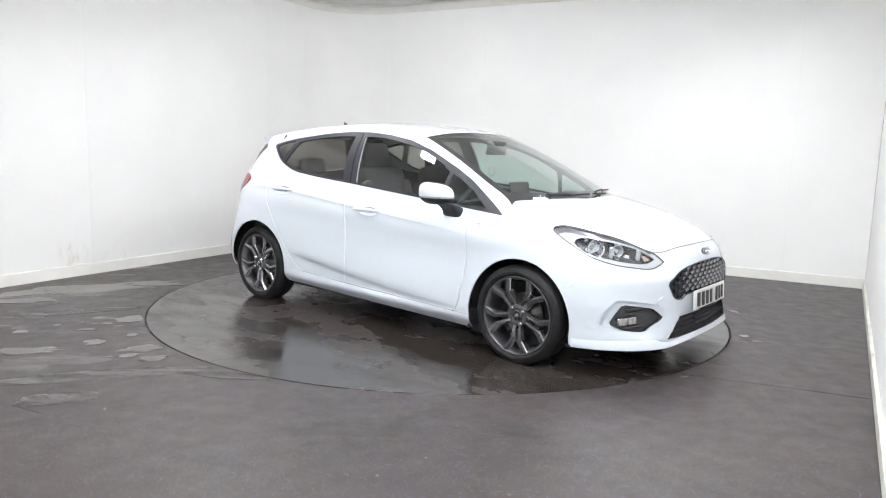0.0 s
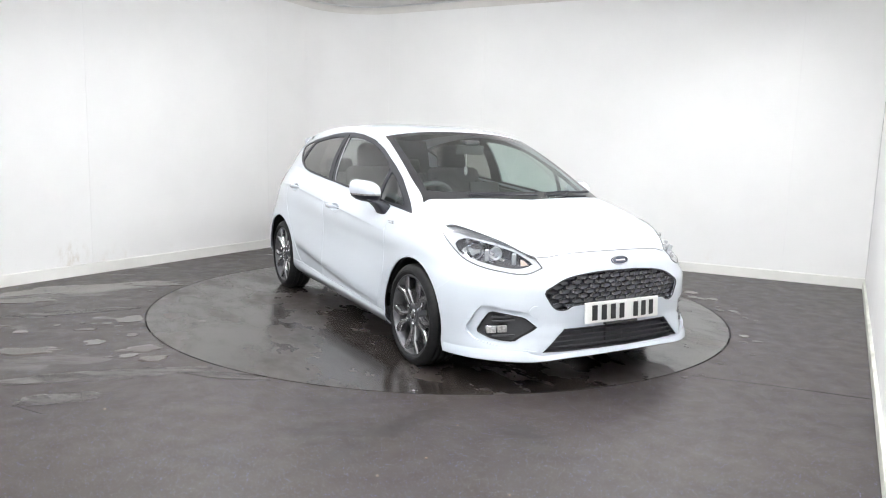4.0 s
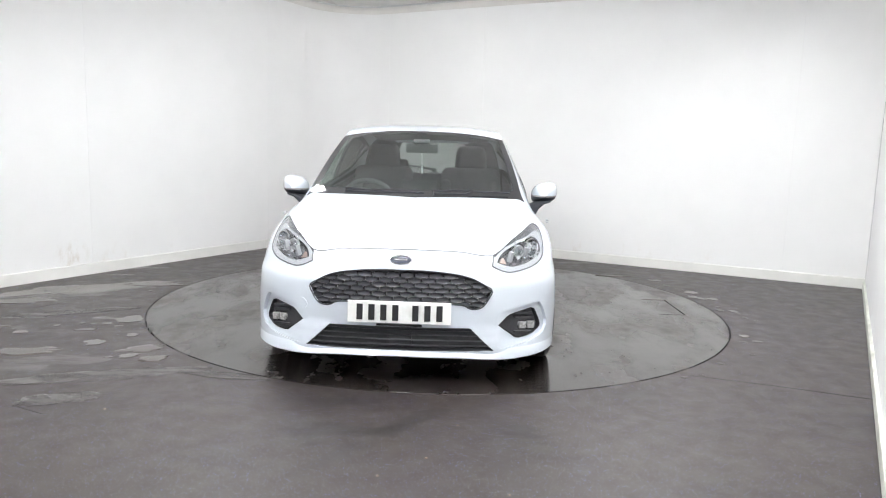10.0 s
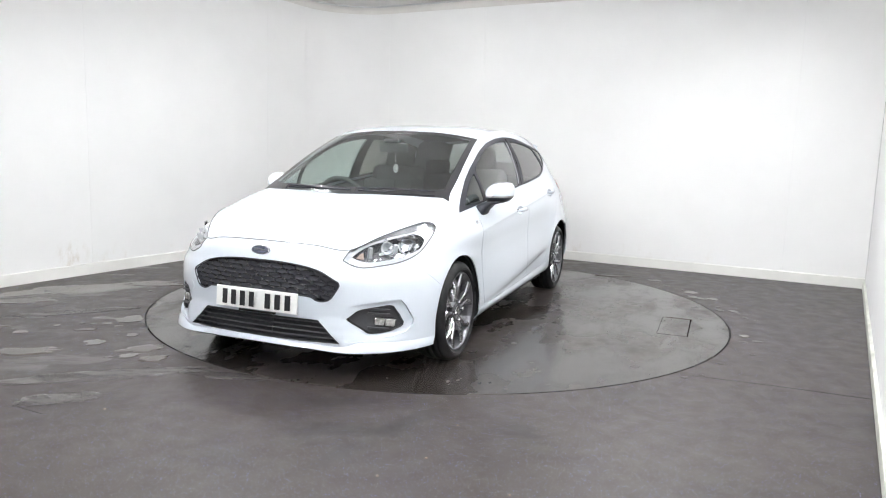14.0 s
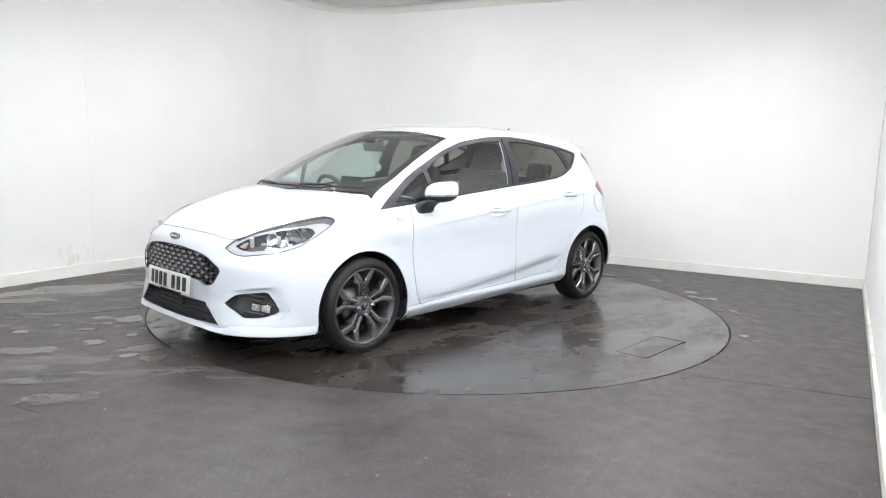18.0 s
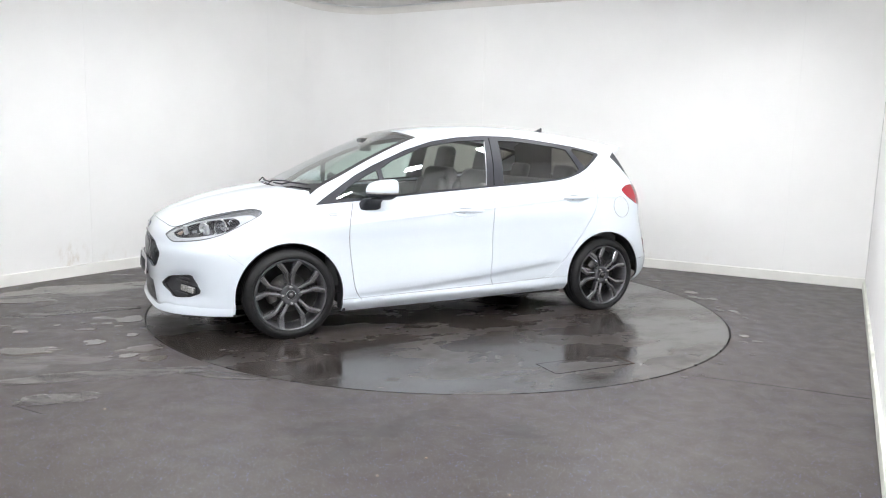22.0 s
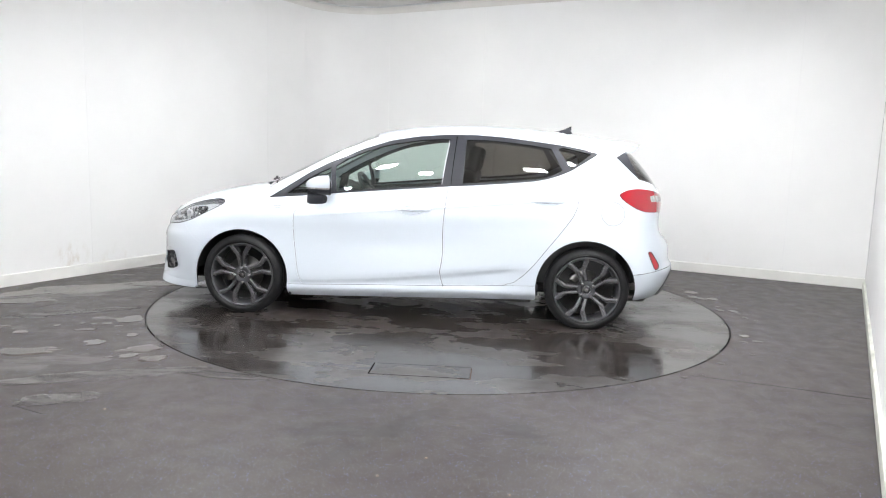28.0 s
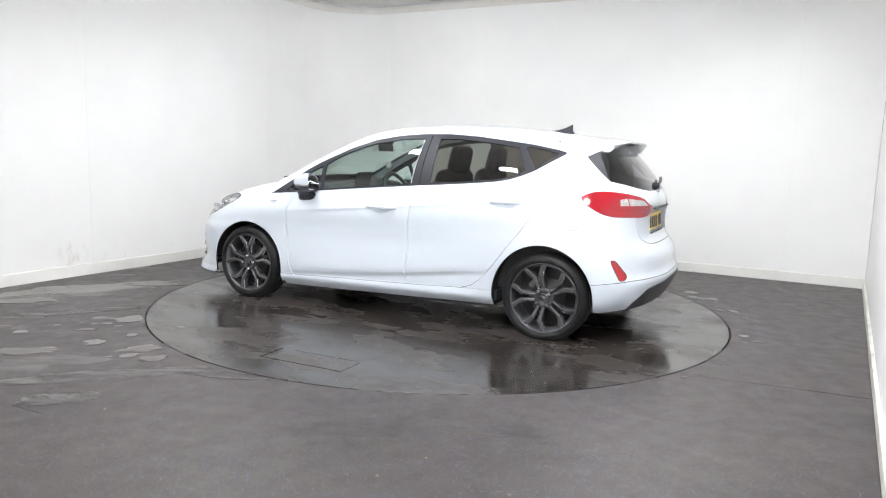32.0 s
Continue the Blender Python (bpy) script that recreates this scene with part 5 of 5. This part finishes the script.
# door mirrors
def mirror_shell(z_lo, z_hi, grow=0.0):
    rows = []
    for s in np.linspace(0, 1, 15):
        x = .762 - .165 * s
        k = math.sqrt(max(0.0, 1 - (1 - min(1, s * 1.2)) ** 2)) * .98 + .02
        row = []
        for a in np.linspace(0, 2 * math.pi, 33):
            c, q = math.cos(a), math.sin(a)
            e = 2.0 / 2.8
            yy = .862 + (.088 + grow) * k * math.copysign(abs(c) ** e, c)
            zz = .951 + (.072 if q > 0 else .063) * k * math.copysign(abs(q) ** e, q) + .010 * c - .012 * (yy - .862) / .09 * (0.3 - s)
            row.append((x - .03 * (c > 0) * c * k, yy, zz))
        rows.append(row)
    return grid_bm(np.array(rows))


bm = mirror_shell(0, 1)
bmesh.ops.remove_doubles(bm, verts=bm.verts[:], dist=1e-4)
bmesh.ops.recalc_face_normals(bm, faces=bm.faces[:])
lowcut = cut_out(bm, [(-1, .0), (1.5, .0), (1.5, .934), (-1, .926)], "xz")
band = cut_out(bm, [(-1, .0), (1.5, .0), (1.5, .944), (-1, .937)], "xz")
caps = pair("mirror_cap", bm, M_PAINT, "white mirror cap", 50, 0.003)
pair("mirror_base", lowcut, M_TRIM, "black mirror underside", 50, 0.003, caps)
pair("side_indicator", band, M_CLEAR, "pale side indicator strip", 50, 0.003, caps)
bm = bmesh.new()
rows = []
for x, y, z0, z1, hx in ((.700, .728, .786, .872, .070), (.700, .755, .788, .884, .074), (.702, .790, .796, .898, .074), (.700, .815, .846, .902, .060), (.695, .850, .882, .908, .062), (.690, .895, .896, .908, .050)):
    e = 2 / 3.0
    rows.append([(x + hx * math.copysign(abs(math.cos(a)) ** e, math.cos(a)), y, (z0 + z1) / 2 + (z1 - z0) / 2 * math.copysign(abs(math.sin(a)) ** e, math.sin(a))) for a in np.linspace(0, 2 * math.pi, 25)])
grid_bm(np.array(rows), bm)
bmesh.ops.recalc_face_normals(bm, faces=bm.faces[:])
pair("mirror_arm", bm, M_TRIM, "black mirror arm", 60, 0.0, caps)
bm = bmesh.new()
bmesh.ops.create_circle(bm, cap_ends=True, segments=32, radius=1.0, matrix=Matrix.Translation((.598, .858, .952)) @ pose(0, 0, 0, 0, 90, 0) @ Matrix.Diagonal((.054, .078, 1, 1)))
pair("mirror_glass", bm, M_CHROME, "mirror glass", None, 0.0, caps)

# door handles
def handle(x0, x1, z, yb):
    bm = bmesh.new()
    n = 15
    rows = []
    for k in range(n):
        s = k / (n - 1)
        x = x0 + (x1 - x0) * s
        g = math.sin(math.pi * min(max(s, 0.02), .98)) ** .45
        rows.append([(x, yb - .004 + .030 * g + .010 * g * math.cos(a), z + .004 * math.sin(math.pi * s) + (.015 + .003 * s) * g * math.sin(a)) for a in np.linspace(0, 2 * math.pi, 13)])
    grid_bm(np.array(rows), bm)
    bmesh.ops.recalc_face_normals(bm, faces=bm.faces[:])
    return bm


for nm, (x0, x1, z, yb) in (("front_door", (.125, -.135, .805, .842)), ("rear_door", (-.835, -1.065, .893, .812))):
    host = PANELS.get(nm)
    pair("door_handle", handle(x0, x1, z, yb), M_PAINT, "white pull handle", 50, 0.0, host[:2] if host else None)
    cx, cz, bm = CUPS[0 if nm == "front_door" else 1]
    bmesh.ops.subdivide_edges(bm, edges=bm.edges[:], cuts=2, use_grid_fill=True)
    for v in bm.verts:
        rr = min(1.0, ((v.co.x - cx) / .088) ** 2 + ((v.co.z - cz) / .030) ** 2)
        v.co.y -= .024 * math.sqrt(max(0.0, 1 - rr))
    bmesh.ops.recalc_face_normals(bm, faces=bm.faces[:])
    pair("handle_cup", bm, M_PAINT, "white hollow behind the handle", 60, 0.0, host[:2] if host else None)

# small dark emblem on each front wing
for dz, lx in ((.006, .030), (-.006, .024)):
    bm = bmesh.new()
    wing_y = float(np.max(body_pts[np.abs(body_pts[:, :, 0] - .975) < .03][:, 1]))
    box(bm, .975 - lx, wing_y - .012, .794 + dz - .0035, .975 + lx, wing_y + .002, .794 + dz + .0035, .001)
    pair("wing_emblem", bm, M_EMBLEM, "small grey emblem", None)

# fuel flap and tow cap
flap_src = grid_bm(body_pts)
bmesh.ops.recalc_face_normals(flap_src, faces=flap_src.faces[:])
fl = cut_out(flap_src, circle(-1.40, .822, .078, 28), "xz", SIDE)
flap = part("fuel_flap", shifted(fl, 0.002), M_PAINT, car, smooth=60, solid=0.004)
bm = bmesh.new()
fy = surf(flap_src, 0, 2, 1)
tube(bm, [(x, fy(x, z) + .0025, z) for x, z in circle(-1.40, .822, .080, 49, 0, 359.9)], .0022, 6)
part("flap_gap", bm, M_HAIRLINE, flap, smooth=60)
tc = cut_out(flap_src, circle(.508, .428, .030, 20), "yz", FRONT)
tc2 = mirrored(shifted(tc, 0.0025))
part("towing_eye_cap", tc2, M_PAINT, car, smooth=60, solid=0.003)
diff = cut_out(flap_src, [(-.01, .20), (.66, .20), (.636, .286), (.533, .366), (.414, .386), (.20, .404), (-.01, .410)], "yz", REAR)
part("rear_diffuser", whole(shifted(diff, 0.006)), M_GREYMETAL, car, "dark grey rear diffuser", smooth=50, solid=0.01)
flap_src.free()

# underside, wheel arch liners
bm = bmesh.new()
box(bm, -1.75, -.56, .20, 1.80, .56, .24, .02)
box(bm, -.86, -.79, .165, .88, .79, .20, .01)
part("underbody", bm, M_DARK, car, "black underbody")
bm = bmesh.new()
tube(bm, [(-.6, .12, .17), (-1.2, .14, .18), (-1.5, .25, .19)], .03, 10)
box(bm, -1.72, .08, .15, -1.45, .52, .25, .03)
part("exhaust", bm, M_STEEL, car, "dull steel exhaust", smooth=50)
for c in (ARCH_F, ARCH_R):
    bm = bmesh.new()
    ang = np.linspace(radians(6 if c is ARCH_F else -14), radians(194 if c is ARCH_F else 174), 30)
    rows = np.array([[(c[0] + r_ * math.cos(a), y, c[1] + r_ * math.sin(a)) for y, r_ in ((.808, ARCH_RAD + .004), (.80, ARCH_RAD + .012), (.70, ARCH_RAD + .014), (.56, ARCH_RAD), (.56, .02))] for a in ang])
    grid_bm(rows, bm)
    pair("arch_liner", bm, M_DARK, "black wheel arch liner", 50)
for x, z in ((.895, .19), (-.895, .22)):
    bm = bmesh.new()
    box(bm, x - .012, .70, z - (.045 if x > 0 else .0), x + .006, .825 if x > 0 else .80, z + .07, .005)
    pair("mud_deflector", bm, M_TRIM, "black deflector behind the arch", None)


# ---- wheels ----
WHEEL_Z = .2815
TYRE_GROW = 1.36
def wheel():
    rim = part("wheel", lathe([(.2335, -.016), (.2325, -.010), (.229, -.007), (.224, -.010), (.2205, -.020), (.215, -.032)], 64),
               M_BARREL, car, "gunmetal alloy wheel with five forked spokes", smooth=40)
    part("barrel", lathe([(.215, -.032), (.207, -.06), (.205, -.12), (.214, -.165), (.228, -.185)], 48), M_BARREL, rim, "dark inner barrel", smooth=40)
    t = lathe([(0.2335, -.018), (0.2360, -.007), (0.2417, -.002), (0.2440, -.001), (0.2446, .0018), (0.2458, .0018), (0.2464, -.001), (0.2500, .0), (0.2512, .0016), (0.2524, .0), (0.2558, -.002), (0.2628, -.006), (0.2693, -.014), (0.2741, -.022), (0.2775, -.030), (0.2785, -.037), (0.2785, -.040), (0.2755, -.041), (0.2755, -.046), (0.2790, -.047),
               (0.2795, -.080), (0.2765, -.081), (0.2765, -.087), (0.2795, -.088), (0.2795, -.122), (0.2765, -.123), (0.2765, -.129), (0.2790, -.130), (0.2785, -.160), (0.2741, -.180), (0.2592, -.200), (0.2400, -.200), (0.2335, -.185)], 96)
    for v in t.verts:
        r_ = math.hypot(v.co.x, v.co.z)
        k = (.2335 + (r_ - .2335) * TYRE_GROW) / r_
        v.co.x, v.co.z = v.co.x * k, v.co.z * k
    part("tyre", t, M_RUBBER, rim, "black low-profile tyre", smooth=35)
    # dark disc added so the openings between the spokes stay dark
    part("spoke_backing", lathe([(.0005, -.150), (.190, -.150), (.204, -.140)], 32), M_DARK, rim, "dark disc added behind the spoke openings", smooth=40)
    part("brake_disc", lathe([(.058, -.070), (.062, -.098), (.128, -.098), (.128, -.110), (.06, -.112)], 48), M_STEEL, rim, "steel brake disc", smooth=30)
    bm = bmesh.new()
    rows = np.array([[(r_ * math.cos(a), y, r_ * math.sin(a)) for r_, y in ((.085, -.06), (.085, -.054), (.135, -.054), (.142, -.07), (.142, -.12))] for a in np.linspace(radians(-22), radians(28), 10)])
    grid_bm(rows, bm)
    part("caliper", bm, M_STEEL, rim, "grey brake caliper", smooth=30, solid=0.01)
    for k in range(5):
        bm = bmesh.new()
        for sg in (-1, 1):
            path = [(.034, .0160, -.034, .0115), (.066, .0180, -.027, .0125), (.142, .0240, -.0155, .0150), (.155, .0275, -.0148, .0185), (.167, .0350, -.0145, .0185), (.2150, .0690, -.012, .0205)]
            rows = []
            for i, (r_, a, yy, w) in enumerate(path):
                up = radians(90 + 72 * k)
                ax, ac = np.array([math.cos(up), math.sin(up)]), np.array([math.sin(up), -math.cos(up)]) * sg
                p = ax * r_ + ac * a
                r0, a0 = path[max(0, i - 1)][:2]
                r1, a1 = path[min(len(path) - 1, i + 1)][:2]
                d = ax * (r1 - r0) + ac * (a1 - a0)
                d /= np.linalg.norm(d)
                nn = np.array([-d[1], d[0]])
                sec = ((-1.1, -.045), (-1.0, -.009), (-.74, -.0012), (0.0, .0012), (.74, -.0012), (1.0, -.009), (1.1, -.045), (-1.1, -.045))
                rows.append([(p[0] + nn[0] * w * s, yy + o, p[1] + nn[1] * w * s) for s, o in sec])
            grid_bm(np.array(rows), bm)
        bmesh.ops.recalc_face_normals(bm, faces=bm.faces[:])
        # flanks are paler than the faces, painting bright edge highlights on the spokes
        for f in bm.faces:
            f.material_index = 1 if f.normal.y > .90 else 0
        part("spoke", bm, M_EDGE_SHINE, rim, smooth=25).data.materials.append(M_ALLOY)
    hub = part("hub", lathe([(.0005, -.026), (.029, -.026), (.031, -.030), (.034, -.030), (.036, -.024), (.058, -.022), (.065, -.027), (.068, -.075)], 40), M_RECESS, rim, smooth=30)
    bm = lathe([(.0005, -.0165), (.022, -.0175), (.0265, -.021), (.028, -.030)], 32)
    cap = part("centre_cap", bm, M_GLOSS, rim, "black centre cap", smooth=40)
    bm = bmesh.new()
    tube(bm, [(.0285 * math.cos(a), -.0205, .0285 * math.sin(a)) for a in np.linspace(0, 2 * math.pi, 33)], .0022, 6)
    part("cap_ring", bm, M_CHROME, cap, "chrome ring", smooth=60)
    part("cap_mark", lathe([(.0005, -.0158), (.012, -.0160), (.013, -.018)], 20), M_STEEL, cap, "pale oval mark", smooth=40)
    for k in range(4):
        a = radians(90 * k)
        bm = lathe([(.0005, -.002), (.009, -.0025), (.0128, -.008), (.0138, -.030)], 12)
        bmesh.ops.translate(bm, verts=bm.verts[:], vec=(.054 * math.cos(a), 0, .054 * math.sin(a)))
        part("wheel_nut", bm, M_CHROME, rim, "chrome wheel nut", smooth=30)
    return rim


w0 = wheel()
WHEELS = ((1.247, .850, 0, 3), (-1.246, .840, 0, -53), (1.247, -.850, 180, 36), (-1.246, -.840, 180, 36))
for k, (x, y, rz, spin) in enumerate(WHEELS):
    m = Matrix.Translation((x, y, WHEEL_Z)) @ pose(0, 0, 0, 0, 0, rz) @ pose(0, 0, 0, 0, spin, 0)
    if k == 0:
        w0.matrix_basis = m
    else:
        copy_thing(w0, m)


# ---- cabin ----
bm = bmesh.new()
box(bm, -1.55, -.68, .24, 1.05, .68, .30, .02)
box(bm, -1.62, -.60, .30, -1.30, .60, .86, .03)
part("cabin_floor", bm, M_SEAT, car, "dark carpeted cabin floor", smooth=30)
for sy in (1, -1):
    bm = bmesh.new()
    rows = np.array([[(x, sy * .700, .30), (x, sy * .705, .60), (x, sy * .715, .80), (x, sy * .700, .87 + .085 * (0.9 - x) / 1.1 * .75)] for x in np.linspace(.98, -1.45, 14)])
    grid_bm(rows, bm)
    part("door_lining", bm, M_DASH, car, "dark door lining", smooth=40, solid=0.02)
bm = bmesh.new()
rows = []
for y in np.linspace(-.68, .68, 25):
    hump = .035 * math.exp(-((y + .36) / .16) ** 2)
    xf = 1.14 - .16 * (y / .68) ** 2
    rows.append([(xf, y, .895), (.98, y, .915), (.84, y, .93 + hump), (.72, y, .915 + hump), (.665, y, .87), (.66, y, .76), (.72, y, .62), (.82, y, .50)])
grid_bm(np.array(rows), bm)
bmesh.ops.recalc_face_normals(bm, faces=bm.faces[:])
dash = part("dashboard", bm, M_DASH, car, "dark moulded dashboard", smooth=40, solid=0.01)
bm = bmesh.new()
box(bm, -.006, -.12, -.075, .006, .12, .075, .008, Matrix.Translation((.69, 0, .945)) @ pose(0, 0, 0, 0, -12, 0))
part("screen", bm, M_SEAT, dash, "black touch screen")
bm = bmesh.new()
mw = Matrix.Translation((.545, -.36, .845)) @ pose(0, 0, 0, 0, -62, 0)
tube(bm, [mw @ Vector((.182 * math.cos(a), .182 * math.sin(a), 0)) for a in np.linspace(0, 2 * math.pi, 49)], .0165, 10)
sw = part("steering_wheel", bm, M_DASH, car, "black steering wheel", smooth=60)
bm = bmesh.new()
box(bm, -.06, -.075, -.03, .06, .075, .012, .02, mw)
for a in (90, 270, 180):
    box(bm, .05, -.02, -.012, .175, .02, .002, .006, mw @ pose(0, 0, 0, 0, 0, a))
part("wheel_boss", bm, M_DASH, sw, smooth=40)


def pad(bm, m, lx, ly, lz, bev):
    box(bm, -lx / 2, -ly / 2, -lz / 2, lx / 2, ly / 2, lz / 2, bev, m, 4)


def seat(x, y, name="front_seat"):
    bm = bmesh.new()
    pad(bm, Matrix.Translation((x + .05, y, .50)) @ pose(0, 0, 0, 0, -6, 0), .50, .50, .16, .06)
    st = part(name, bm, M_SEAT, car, "dark cloth seat", smooth=50)
    bm = bmesh.new()
    pad(bm, Matrix.Translation((x - .28, y, .78)) @ pose(0, 0, 0, 0, -18, 0), .13, .48, .64, .06)
    pad(bm, Matrix.Translation((x - .22, y + .2, .76)) @ pose(0, 0, 0, 0, -18, 0), .10, .09, .48, .04)
    pad(bm, Matrix.Translation((x - .22, y - .2, .76)) @ pose(0, 0, 0, 0, -18, 0), .10, .09, .48, .04)
    part("backrest", bm, M_SEAT, st, smooth=50)
    bm = bmesh.new()
    pad(bm, Matrix.Translation((x - .40, y, 1.160)) @ pose(0, 0, 0, 0, -12, 0), .10, .265, .215, .048)
    for v in bm.verts:
        v.co.y = y + (v.co.y - y) * (1 - 1.6 * max(0.0, v.co.z - 1.17))
    part("headrest", bm, M_SEAT, st, smooth=50)
    bm = bmesh.new()
    for s in (-.06, .06):
        tube(bm, [(x - .385, y + s, 1.10), (x - .365, y + s, 1.02)], .006, 8)
    part("headrest_post", bm, M_CHROME, st, smooth=50)


for y in (.36, -.36):
    seat(0.0, y)
bm = bmesh.new()
pad(bm, Matrix.Translation((-.72, 0, .50)), .46, 1.24, .16, .05)
rb = part("rear_bench", bm, M_SEAT, car, "dark cloth rear bench", smooth=50)
bm = bmesh.new()
pad(bm, Matrix.Translation((-1.06, 0, .74)) @ pose(0, 0, 0, 0, -20, 0), .14, 1.22, .56, .05)
part("backrest", bm, M_SEAT, rb, smooth=50)
for y in (.34, -.34):
    bm = bmesh.new()
    pad(bm, Matrix.Translation((-1.16, y, 1.06)) @ pose(0, 0, 0, 0, -14, 0), .08, .24, .15, .036)
    part("headrest", bm, M_SEAT, rb, smooth=50)
for sy in (1, -1):
    bm = bmesh.new()
    grid_bm(np.array([[(x, sy * y0, .90), (x - .02, sy * (y0 - .01), 1.05), (x + .01, sy * (y0 - .05), 1.20), (x + .05, sy * (y0 - .10), 1.31)] for x, y0 in ((-1.27, .655), (-1.36, .60), (-1.44, .52), (-1.50, .44), (-1.52, .40))]), bm)
    part("pillar_trim", bm, M_DASH, car, "dark trim inside the rear pillar", smooth=50, solid=0.01)
bm = bmesh.new()
box(bm, -1.66, -.55, .90, -1.18, .55, .915, .005)
part("parcel_shelf", bm, M_SEAT, car, "dark parcel shelf")
lining = grid_bm(np.concatenate([rf[::1, ::3]], 0))
for v in lining.verts:
    v.co.z -= .022
part("headlining", whole(lining), M_LINING, car, "grey headlining", smooth=60)
bm = bmesh.new()
box(bm, -.012, -.115, -.034, .012, .115, .034, .012, Matrix.Translation((.47, 0, 1.235)) @ pose(0, 0, 0, 0, 14, 0))
rv = part("interior_mirror", bm, M_DASH, car, "black interior mirror", smooth=40)
bm = bmesh.new()
box(bm, .42, -.06, 1.265, .52, .06, 1.30, .012)
part("sensor_housing", bm, M_DASH, rv, "black camera housing", smooth=40)


# ---- ornament that hangs from the interior mirror ----
charm = new("hanging_ornament")
tagged(charm, "pale round ornament hanging on a cord from the interior mirror", "ornament")
bm = lathe([(.0005, .005), (.016, .005), (.021, .0042), (.026, .0042), (.030, .003), (.032, .0), (.030, -.003), (.026, -.0042), (.016, -.005), (.0005, -.005)], 32)
part("medallion", bm, M_LAMPRIM, charm, "pale round medallion", smooth=40)
for s_ in (-1, 1):
    bm = lathe([(.017, s_ * .0046), (.018, s_ * .0058), (.020, s_ * .0058), (.021, s_ * .0040)], 32)
    bmesh.ops.recalc_face_normals(bm, faces=bm.faces[:])
    part("ring", bm, M_STEEL, charm, "dark printed ring", smooth=40)
bm = bmesh.new()
tube(bm, [(.0325 * math.cos(a), 0, .0325 * math.sin(a)) for a in np.linspace(0, 2 * math.pi, 33)], .0028, 6)
part("rim", bm, M_STEEL, charm, "grey rim", smooth=60)
bm = bmesh.new()
tube(bm, [(0, 0, .032), (.002, 0, .08), (.0, 0, .125)], .0018, 5)
part("cord", bm, M_LAMPRIM, charm, "pale cord", smooth=60)
CHARM_AT = pose(.432, 0, 1.085, 0, 0, -9)


def motions():
    rows = []
    for k in range(33):
        rows.append((float(k), pose(0, 0, 0, 0, 0, TURN_START + TURN_RATE * k)))
    walk(table, rows)
    put = Matrix.Translation((*CAR_OFFSET, 0))
    walk(car, [(t, m @ put) for t, m in rows])
    walk(charm, [(t, m @ put @ CHARM_AT) for t, m in rows])


motions()
